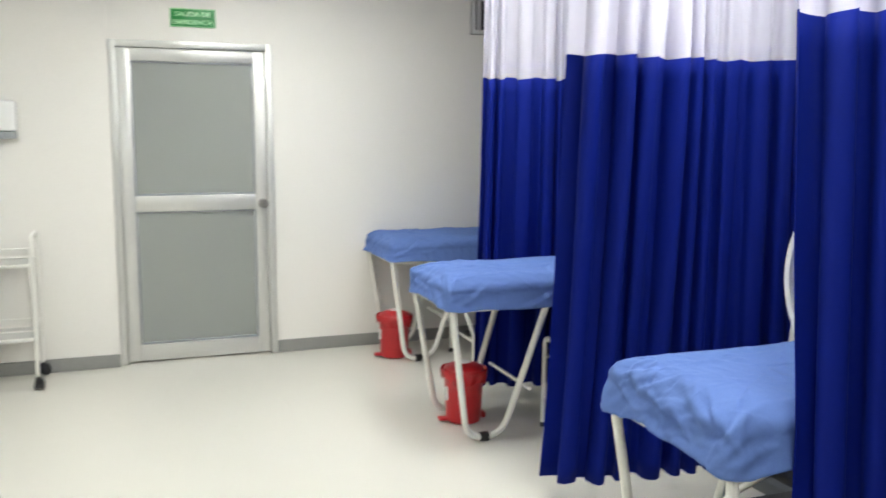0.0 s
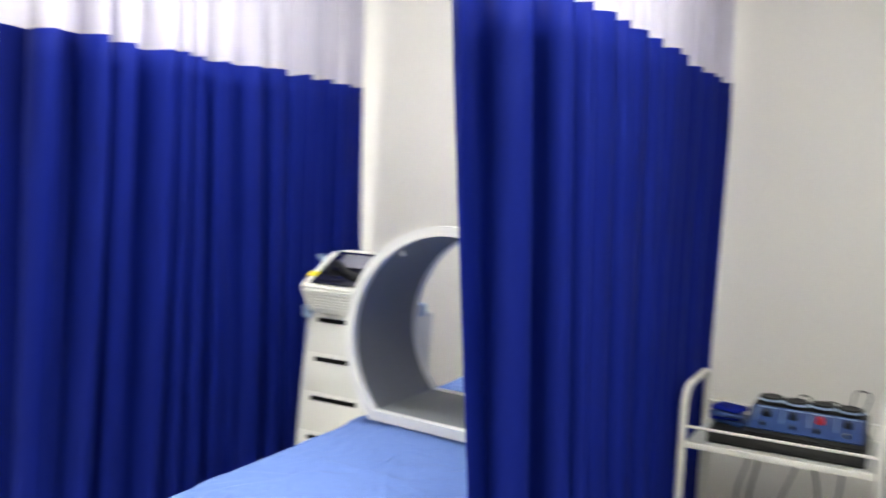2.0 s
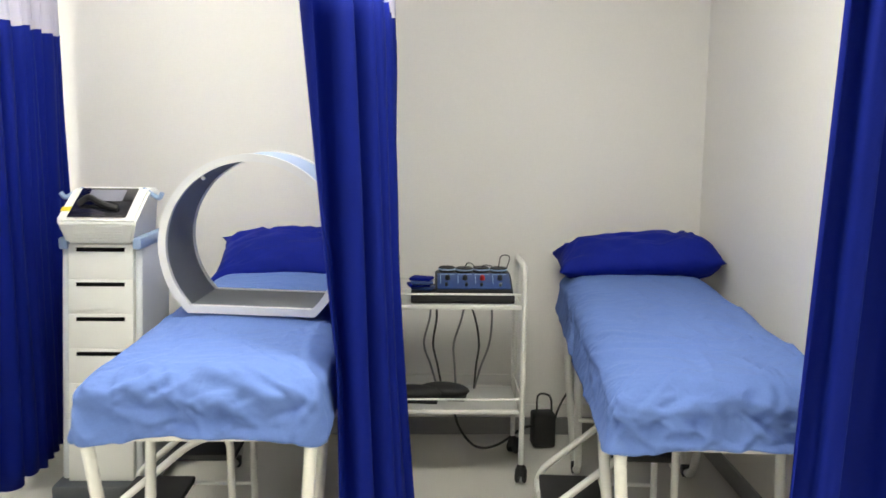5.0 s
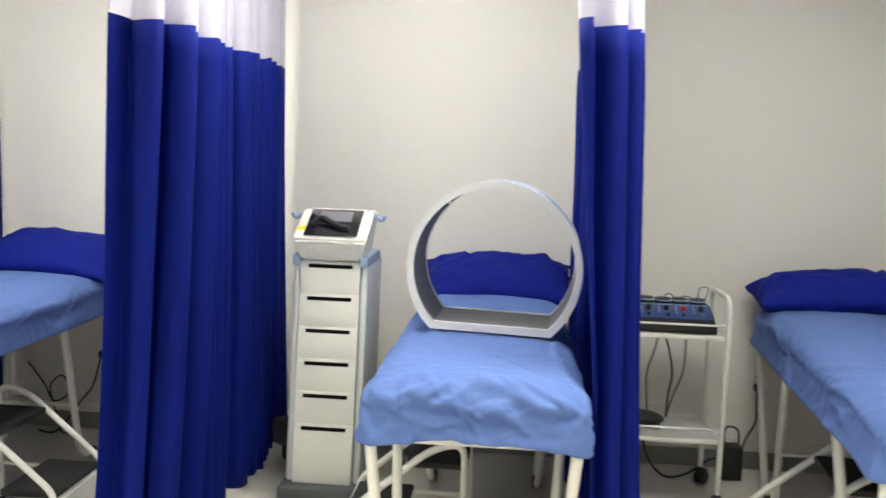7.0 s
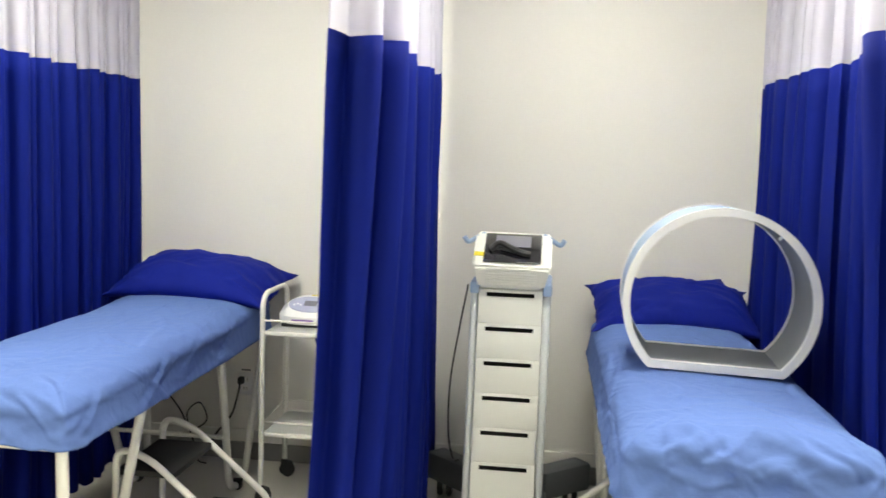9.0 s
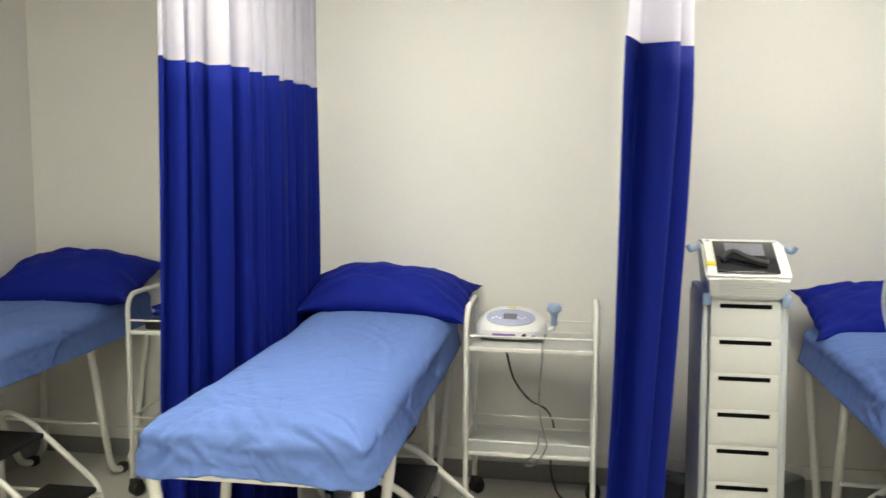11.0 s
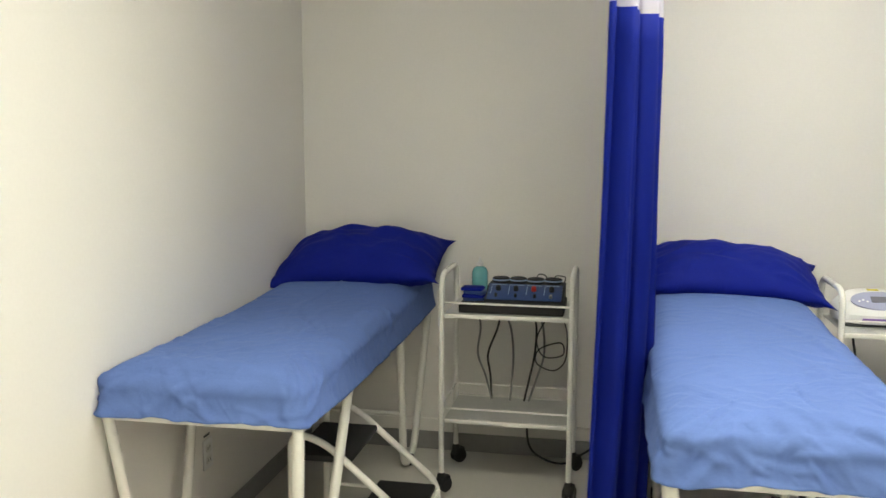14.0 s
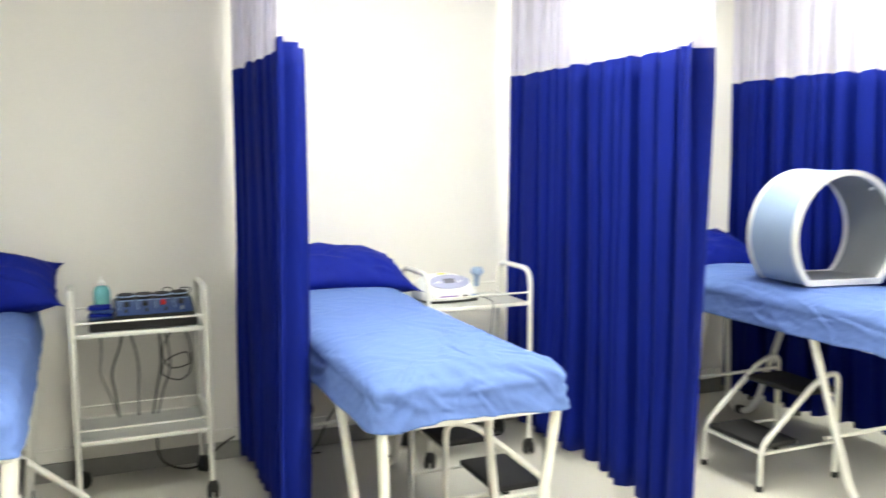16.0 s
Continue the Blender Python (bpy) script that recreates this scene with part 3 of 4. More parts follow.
def pillow_shape(seed, w, d, h, droop, full=2.8, mess=1.0, roll=0.0):
    """A soft stuffed pillow with pulled corners and folds running out of them and along its seams."""
    bm, n = bmesh.new(), 72
    rnd = random.Random(seed)
    bulge = [rnd.uniform(0.85, 1.15) for _ in range(2)]
    g = np.linspace(-1, 1, n + 1)
    uu, vv = np.meshgrid(g, g, indexing="ij")
    sheets = {}
    for side in (1, -1):
        rows = []
        for cu in (-1, 1):
            for cv in (-1, 1):
                for k in range(5):
                    rows.append((cu * w / 2 * 0.97, cv * d / 2 * 0.97, math.atan2(-cv, -cu) + rnd.uniform(-0.6, 0.6), rnd.uniform(0.10, 0.26), rnd.uniform(0.006, 0.014), rnd.uniform(0.004, 0.009) * mess))
        for k in range(9):
            cv = rnd.choice((-1, -1, 1))
            rows.append((rnd.uniform(-0.45, 0.45) * w, cv * d / 2, -cv * math.pi / 2 + rnd.uniform(-0.9, 0.9), rnd.uniform(0.05, 0.16), rnd.uniform(0.008, 0.016), rnd.uniform(0.003, 0.007) * mess))
        for k in range(int(8 * mess)):
            rows.append((rnd.uniform(-0.4, 0.4) * w, rnd.uniform(-0.4, 0.4) * d, rnd.uniform(-0.5, 0.5) + rnd.choice((0, math.pi)), rnd.uniform(0.12, 0.35), rnd.uniform(0.008, 0.018), rnd.uniform(0.004, 0.011) * mess))
        sheets[side] = fold_field(uu * w / 2, vv * d / 2, rows)
    grid = {}
    for side in (1, -1):
        for i in range(n + 1):
            for j in range(n + 1):
                u, v = uu[i, j], vv[i, j]
                edge = i in (0, n) or j in (0, n)
                if edge and side < 0:
                    grid[side, i, j] = grid[1, i, j]
                    continue
                x, y = u * w / 2 * (1 - 0.05 * (1 - v ** 4)), v * d / 2 * (1 - 0.09 * (1 - u ** 4))
                t = max(0.0, (1 - abs(u) ** full)) ** 0.6 * max(0.0, (1 - abs(v) ** 2.2)) ** 0.62
                k = bulge[0] * (1 - u) / 2 + bulge[1] * (1 + u) / 2
                lump = noise.noise(Vector((u * 2.6, v * 2.2, seed))) * 0.20 * mess
                z = side * h / 2 * t * k * (1 + lump) + side * sheets[side][i, j] * min(1.0, 3 * (1 - abs(u)) + 0.25) * min(1.0, 4 * (1 - abs(v)))
                z += 0.010 * noise.noise(Vector((u * 4, v * 4, seed + 9))) * (1.5 if edge else 1)
                z -= droop * u * u * abs(u)
                ear = abs(u) ** 8 * abs(v) ** 8
                x *= 1 + 0.05 * ear * (1 - 3 * roll)
                y *= (1 + 0.07 * ear) * (1 - roll * u ** 4 * (0.6 + 0.4 * math.copysign(1, u)))
                x += 0.010 * noise.noise(Vector((v * 4, seed, u)))
                y += 0.012 * noise.noise(Vector((u * 4, seed + 3, v)))
                grid[side, i, j] = bm.verts.new((x, y, z))
        for i in range(n):
            for j in range(n):
                q = [grid[side, i, j], grid[side, i + 1, j], grid[side, i + 1, j + 1], grid[side, i, j + 1]]
                bm.faces.new(q if side > 0 else q[::-1])
    return bm


BEDS = {"D": (0.306, -0.862, 0), "C": (1.838, -1.03, 0), "B": (3.908, -1.052, 0), "A": (5.313, -1.130, -4.5)}
proto = couch()
proto.matrix_basis = pose(BEDS["D"][0], BEDS["D"][1], 0, 0, 0, BEDS["D"][2])
for key in "CBA":
    copy_thing(proto, pose(BEDS[key][0], BEDS[key][1], 0, 0, 0, BEDS[key][2]))
for k, key in enumerate("DCBA"):
    bx, by, br = BEDS[key]
    ob = part("fitted_sheet", cloth_cover(k * 3 + 1, BW + (0.03, 0.046, 0.042, 0.042)[k], BL + 0.02, 0.694, (0.822, 0.828, 0.836, 0.836)[k], (0.55, 0.75, 1.0, 1.15)[k], (0.055, 0.03, 0.0, 0.0)[k]), SHEET, crease=180)
    so = ob.modifiers.new("thickness", "SOLIDIFY")
    so.thickness, so.offset = 0.002, 1
    ob.matrix_basis = pose(bx, by, 0, 0, 0, br)
    tagged(ob, "light blue creased cotton fitted sheet over the couch", "bed sheet", "fitted sheets")

for k, (px, py, pz, tilt, lean, yaw, w, d, h, lab) in enumerate((
        (0.335, -0.255, 0.932, 16, -4, 0, 0.74, 0.42, 0.215, "royal blue pillow propped on the couch against the corner"),
        (1.850, -0.265, 0.928, 13, 2, 0, 0.74, 0.43, 0.215, "royal blue cotton pillow on the couch head"),
        (3.930, -0.275, 0.910, 19, 0, 2, 0.68, 0.40, 0.18, "crumpled royal blue pillow behind the magnetic ring"),
        (5.400, -0.30, 0.912, 5, -3, -4, 0.71, 0.40, 0.18, "royal blue cotton pillow with pulled corners"))):
    ob = part("pillow", pillow_shape(k * 5 + 2, w, d, h, (0.035, 0.045, 0.03, 0.015)[k], (2.8, 2.8, 3.5, 7.0)[k], (0.8, 0.8, 1.2, 0.9)[k], (0, 0, 0, 0.42)[k]), PILLOW, crease=180)
    ob.matrix_basis = pose(px, py, pz, tilt, lean, yaw)
    tagged(ob, lab, "pillow", "pillows")


# ---- bay equipment ----
def pulsed_ring():
    """Round applicator with a flat foot: pale shell, white rims, grey lining."""
    R, r, L = 0.296, 0.272, 0.31
    drop, inner = 0.215, 0.190
    g = thing("magnetic_therapy_ring", pose(3.938, -1.130, 0.860 + drop, 0, 1.2, -3), "large pale blue and white magnetic therapy ring lying across the couch", "therapy ring")

    def outline(rad, low, n=72):
        a0 = math.asin(low / rad)
        return [Vector((rad * math.cos(a), 0, rad * math.sin(a))) for a in (-a0 + (math.pi + 2 * a0) * i / n for i in range(n + 1))]

    def band(o0, o1, y0, y1):
        bm = bmesh.new()
        rows = [[bm.verts.new((p.x, y, p.z)) for p in o] for o, y in ((o0, y0), (o1, y0), (o1, y1), (o0, y1))]
        n = len(o0)
        for k in range(4):
            a, b = rows[k], rows[(k + 1) % 4]
            for i in range(n):
                j = (i + 1) % n
                bm.faces.new((a[i], a[j], b[j], b[i]))
        return bm
    outer, inn = outline(R, drop), outline(r, inner)
    part("shell", band(outline(R - 0.004, drop - 0.003), outline(r + 0.012, inner + 0.010), -L / 2 + 0.022, L / 2 - 0.022), BLUEGREY, g, "pale blue shell")
    part("lining", band(outline(r + 0.0118, inner + 0.0098), outline(r + 0.003, inner + 0.002), -L / 2 + 0.022, L / 2 - 0.022), RINGIN, g, "grey lining")
    for s in (-1, 1):
        bm = band(outer, inn, s * (L / 2 - 0.021), s * L / 2)
        bmesh.ops.bevel(bm, geom=[e for e in bm.edges if e.calc_face_angle(0) > 1.2], offset=0.006, segments=2, affect="EDGES")
        part("rim", bm, WHITEP, g, "glossy white rim")
    for a in (52, 128):
        m = Matrix.Translation((r * math.cos(radians(a)), -L / 2 + 0.05, r * math.sin(radians(a)))) @ pose(0, 0, 0, 0, -90 - a + 180, 0)
        part("stud", cyl(bmesh.new(), m @ pose(0, 0, -0.01, 0, 0, 0), 0.006, 0.018, seg=10), ENAMEL, g)


pulsed_ring()


def treatment_tower():
    t = thing("treatment_tower", pose(3.265, -0.64, 0, 0, 0, 0), "tall beige six-drawer treatment tower with a sloped screen console", "medical trolley")
    part("base", boxes((-0.17, -0.26, 0.055, 0.17, 0.22, 0.12), (-0.15, 0.221, 0.06, 0.15, 0.28, 0.19), bevel=0.012), DARKP, t, "dark grey wheeled base")
    for s in (-1, 1):
        bm = box(bmesh.new(), 0.0, -0.055, 0.075, 0.27, 0.055, 0.20, 0.02, pose(s * 0.13, 0.23, 0, 0, 0, 42 if s > 0 else 138))
        part("rear_arm", bm, DARKP, t, "dark grey rear arm")
    lean = Matrix(((1, 0, 0, 0), (0, 1, 0.115, -0.115 * 0.1), (0, 0, 1, 0), (0, 0, 0, 1)))
    for x0, x1 in ((-0.152, -0.122), (0.122, 0.152)):
        bm = boxes((x0, -0.198, 0.12, x1, 0.16, 1.0), bevel=0.013)
        bm.transform(lean)
        part("side_panel", bm, PANEL_SHADED, t, "side panel with its shading put in as pale grey")
    bm = boxes((-0.121, -0.205, 0.12, 0.121, 0.16, 1.012), bevel=0.006)
    bm.transform(lean)
    body = part("body", bm, BEIGE, t)
    for i in range(6):
        z1 = 1.008 - i * 0.1298
        z0 = z1 - 0.1292 if i < 5 else 0.122
        bm = boxes((-0.1205, -0.214, z0, 0.1205, -0.2055, z1), bevel=0.0015)
        bm.transform(lean)
        d = part("drawer", bm, BEIGE, t)
        bm = boxes((-0.09, -0.2155, z1 - 0.026, 0.09, -0.2125, z1 - 0.011))
        bm.transform(lean)
        part("grip_slot", bm, SLOT, d, "black grip slot", False)
    for s in (-1, 1):
        part("corner_cap", boxes((s * 0.137 - 0.017, -0.12, 0.99, s * 0.137 + 0.017, 0.2, 1.035), bevel=0.008), BLUEGREY, t, "pale blue cap")
    # console: a wedge with vents in front, a screen on the slope and two grips
    bm = bmesh.new()
    prof = [(-0.125, 1.014), (-0.148, 1.095), (-0.135, 1.115), (0.03, 1.205), (0.15, 1.205), (0.17, 1.014)]
    for w, sgn in ((0.148, 1),):
        l = [bm.verts.new((-w * (0.82 if i in (0, 5) else 1), y, z)) for i, (y, z) in enumerate(prof)]
        r = [bm.verts.new((w * (0.82 if i in (0, 5) else 1), y, z)) for i, (y, z) in enumerate(prof)]
        bm.faces.new(l)
        bm.faces.new(r[::-1])
        for i in range(len(prof)):
            j = (i + 1) % len(prof)
            bm.faces.new((l[i], r[i], r[j], l[j]))
    bmesh.ops.bevel(bm, geom=list(bm.edges), offset=0.009, segments=2, affect="EDGES")
    con = part("console", bm, BEIGE, t)
    for i in range(7):
        z = 1.03 + i * 0.0098
        y = -0.125 - 0.023 * (z - 1.014) / 0.081
        part("vent_rib", boxes((-0.095, y - 0.0035, z, 0.095, y + 0.002, z + 0.0045), bevel=0.0012), BEIGE, con)
    slope = math.degrees(math.atan2(0.09, 0.165))
    m = pose(0, -0.0525, 1.160, slope, 0, 0)
    bm = box(bmesh.new(), -0.108, -0.098, 0, 0.108, 0.094, 0.006, 0.003)
    bm.transform(m)
    scr = part("screen_panel", bm, SCREEN, con, "glossy dark control panel")
    bm = box(bmesh.new(), -0.068, 0.0, 0.0062, 0.068, 0.076, 0.0085, 0.001)
    bm.transform(m)
    part("display", bm, LCD, scr, "grey display")
    bm = tube(bmesh.new(), bend([(-0.085, -0.03, 0.012), (-0.05, -0.01, 0.03), (-0.01, -0.03, 0.025), (0.03, -0.05, 0.02), (0.07, -0.055, 0.014)]), 0.012, seg=8)
    bm.transform(m)
    part("hand_piece", bm, RUBBER, con, "black hand piece resting on the panel")
    bm = box(bmesh.new(), 0.02, -0.045, 0.0062, 0.06, -0.032, 0.009, 0.002)
    bm.transform(m)
    part("key_light", bm, WHITEP, scr)
    bm = box(bmesh.new(), -0.145, -0.06, 0, -0.105, -0.035, 0.003, 0.001)
    bm.transform(m @ Matrix.Translation((0, 0, 0.0015)))
    part("sticker", bm, YELLOW, con, "yellow warning sticker")
    for s in (-1, 1):
        bm = tube(bmesh.new(), [(s * 0.115, 0.06, 1.203), (s * 0.15, 0.045, 1.187), (s * 0.182, 0.035, 1.168), (s * 0.195, 0.03, 1.192)], 0.0095, 0.02, 8)
        part("grip", bm, BLUEGREY, con, "pale blue grip")
    for wx, wy in ((-0.125, -0.17), (0.125, -0.17), (-0.275, 0.375), (0.275, 0.375)):
        r = 0.027 if wy < 0 else 0.05
        for k in (-1, 1):
            wheel = part("caster", cyl(bmesh.new(), pose(wx + k * 0.02 - 0.011, wy, r, 0, 90, 0), r, 0.022, bevel=0.006), RUBBER, t)
            part("hub", cyl(bmesh.new(), pose(wx + k * 0.02 - 0.0125, wy, r, 0, 90, 0), r * 0.5, 0.025, seg=14, bevel=0.002), GREYP, wheel)


treatment_tower()


TW, TD = 0.54, 0.36


def utility_trolley():
    t = thing("utility_trolley", pose(0, 0, 0), "white two-shelf steel trolley on black casters", "trolley", "utility trolleys")
    w, d = TW / 2 - 0.011, TD / 2 - 0.011
    for s in (-1, 1):
        part("side_frame", tube(bmesh.new(), [(s * w, -d, 0.07), (s * w, -d, 0.905), (s * w, d, 0.905), (s * w, d, 0.07)], 0.0115, 0.075, 10), ENAMEL, t)
    for z in (0.74, 0.305):
        sh = part("shelf", boxes((-w + 0.0125, -d + 0.0096, z + 0.006, w - 0.0125, d - 0.0096, z + 0.010), bevel=0.001), SHELFM, t, "grey steel shelf")
        for y in (-d, d):
            part("shelf_edge", boxes((-w + 0.012, y - 0.0095, z - 0.006, w - 0.012, y + 0.0095, z + 0.012), bevel=0.003), ENAMEL, sh, "white enamelled edge")
        part("guard_rail", tube(bmesh.new(), [(-w, -d, z + 0.055), (w, -d, z + 0.055)], 0.0045, seg=8), ENAMEL, t)
        part("guard_rail", tube(bmesh.new(), [(-w, d, z + 0.06), (w, d, z + 0.06)], 0.0045, seg=8), ENAMEL, t)
        if z < 0.5:
            for s in (-1, 1):
                part("guard_rail", tube(bmesh.new(), [(s * w, -d, z + 0.055), (s * w, d, z + 0.06)], 0.0045, seg=8), ENAMEL, t)
    rnd = random.Random(4)
    for sx in (-1, 1):
        for sy in (-1, 1):
            a = rnd.uniform(-60, 60)
            m = pose(sx * w, sy * d, 0, 0, 0, a)
            bm = bmesh.new()
            lathe(bm, [(0, 0.034), (0.016, 0.036), (0.018, 0.05), (0.017, 0.075), (0.012, 0.085), (0, 0.085)], m, 14)
            box(bm, -0.021, -0.014, 0.034, 0.021, 0.040, 0.070, 0.011, m)
            c = part("caster", bm, RUBBER, t, "black caster")
            for s in (-1, 1):
                part("wheel", cyl(bmesh.new(), m @ pose(s * 0.0145 - 0.009, 0.014, 0.032, 0, 90, 0), 0.032, 0.018, bevel=0.006, seg=20), RUBBER, c)
    return t


TROLLEYS = {"D": (1.000, -0.315, 0), "C": (2.488, -0.360, 0), "A": (4.622, -0.42, 0), "W": (0.27, -4.09, 90)}
proto = utility_trolley()
proto.matrix_basis = pose(*TROLLEYS["D"][:2], 0, 0, 0, 0)
for key in "CAW":
    x, y, a = TROLLEYS[key]
    copy_thing(proto, pose(x, y, 0, 0, 0, a))


def electrotherapy_unit(x, y, z, seed):
    u = thing("electrotherapy_unit", pose(x, y, z), "black and navy electrotherapy console with four round pads on top", "therapy device", "electrotherapy consoles")
    rnd = random.Random(seed)
    part("base_tray", boxes((-0.225, -0.13, 0, 0.195, 0.12, 0.036), bevel=0.006), RUBBER, u, "flat black tray")
    bm = bmesh.new()
    prof = [(-0.115, 0.0362), (-0.115, 0.045), (-0.10, 0.05), (0.01, 0.098), (0.105, 0.098), (0.105, 0.0362)]
    l, r = ([bm.verts.new((sx, py, pz)) for py, pz in prof] for sx in (-0.125, 0.19))
    bm.faces.new(l)
    bm.faces.new(r[::-1])
    for i in range(6):
        j = (i + 1) % 6
        bm.faces.new((l[i], r[i], r[j], l[j]))
    bmesh.ops.bevel(bm, geom=list(bm.edges), offset=0.005, segments=2, affect="EDGES")
    part("body", bm, RUBBER, u)
    m = pose(0.0325, -0.045, 0.0742, math.degrees(math.atan2(0.048, 0.11)), 0, 0)
    bm = box(bmesh.new(), -0.15, -0.055, 0.0005, 0.15, 0.058, 0.005, 0.002)
    bm.transform(m)
    face = part("control_panel", bm, NAVY, u, "navy control panel")
    for i in range(4):
        px = -0.108 + i * 0.072
        bm = box(bmesh.new(), px - 0.030, 0.046, 0.005, px + 0.030, 0.050, 0.0058)
        bm.transform(m)
        part("channel_mark", bm, BLUEGREY, face, "", False)
        bm = box(bmesh.new(), px - 0.030, -0.02, 0.005, px - 0.0275, 0.040, 0.0058)
        bm.transform(m)
        part("channel_mark", bm, BLUEGREY, face, "", False)
        k = cyl(bmesh.new(), m @ Matrix.Translation((px, 0.012, 0.004)), 0.011, 0.02, 0.009, 14, 0.002)
        part("knob", k, REDKNOB if i == 2 else RUBBER, face, "red knob" if i == 2 else "")
        jack = cyl(bmesh.new(), m @ Matrix.Translation((px + rnd.uniform(-0.01, 0.01), -0.035, 0.004)), 0.006, 0.014, seg=10, bevel=0.001)
        part("jack", jack, STEEL if i == 3 else RUBBER, face)
        pad = thing("electrode_pad", pose(x + 0.0325 + px, y + 0.052 + rnd.uniform(-0.008, 0.008), z + 0.0985, 0, 0, rnd.uniform(-40, 10)), "round black rubber electrode pad on the console", "electrode pad", "electrode pads")
        part("disc", lathe(bmesh.new(), [(0, 0.001), (0.032, 0), (0.036, 0.004), (0.036, 0.018), (0.031, 0.022), (0.012, 0.019), (0, 0.019)], seg=26), RUBBER, pad)
        part("edge", lathe(bmesh.new(), [(0.0358, 0.010), (0.0372, 0.011), (0.0372, 0.016), (0.0358, 0.017)], seg=26), BLUEGREY, pad, "pale blue edge")
        if i > 0:
            top = rnd.uniform(0.008, 0.025) + (0.045 if i == 3 and x > 3 else 0)
            part("lead", tube(bmesh.new(), bend([(0, 0, 0.014), (0.012, 0.005, 0.014 + top), (0.03 + 0.006 * i, 0.01, 0.01 + top), (0.036, 0.035, 0.004), (0.03, 0.075, -0.01)]), 0.0022, seg=6), CABLE, pad)
    return u


electrotherapy_unit(1.030, -0.330, 0.751, 3)
electrotherapy_unit(4.650, -0.43, 0.751, 8)


def cuff_pile(x, y, z, seed):
    b = thing("electrode_straps", pose(x, y, z), "folded navy elastic straps lying on the trolley shelf", "straps", "folded straps")
    rnd = random.Random(seed)
    for i in range(4):
        bm = box(bmesh.new(), -0.045, -0.035, 0, 0.045, 0.035, 0.014, 0.006, pose(rnd.uniform(-0.012, 0.012), rnd.uniform(-0.015, 0.015), i * 0.0135, 0, 0, rnd.uniform(-25, 25)))
        part("strap", bm, PILLOW if i % 2 else NAVY, b)


cuff_pile(0.860, -0.37, 0.7875, 1)
cuff_pile(4.465, -0.455, 0.7875, 2)


def gel_bottle(x, y, z):
    b = thing("gel_bottle", pose(x, y, z), "translucent teal gel bottle with a nozzle cap", "bottle")
    part("body", lathe(bmesh.new(), [(0, 0), (0.03, 0), (0.034, 0.006), (0.034, 0.10), (0.026, 0.118), (0.012, 0.126), (0, 0.126)]), TEAL, b)
    part("cap", lathe(bmesh.new(), [(0, 0.126), (0.014, 0.126), (0.014, 0.138), (0.006, 0.145), (0.003, 0.165), (0, 0.165)], seg=16), WHITEP, b, "white nozzle")


gel_bottle(0.862, -0.262, 0.7875)


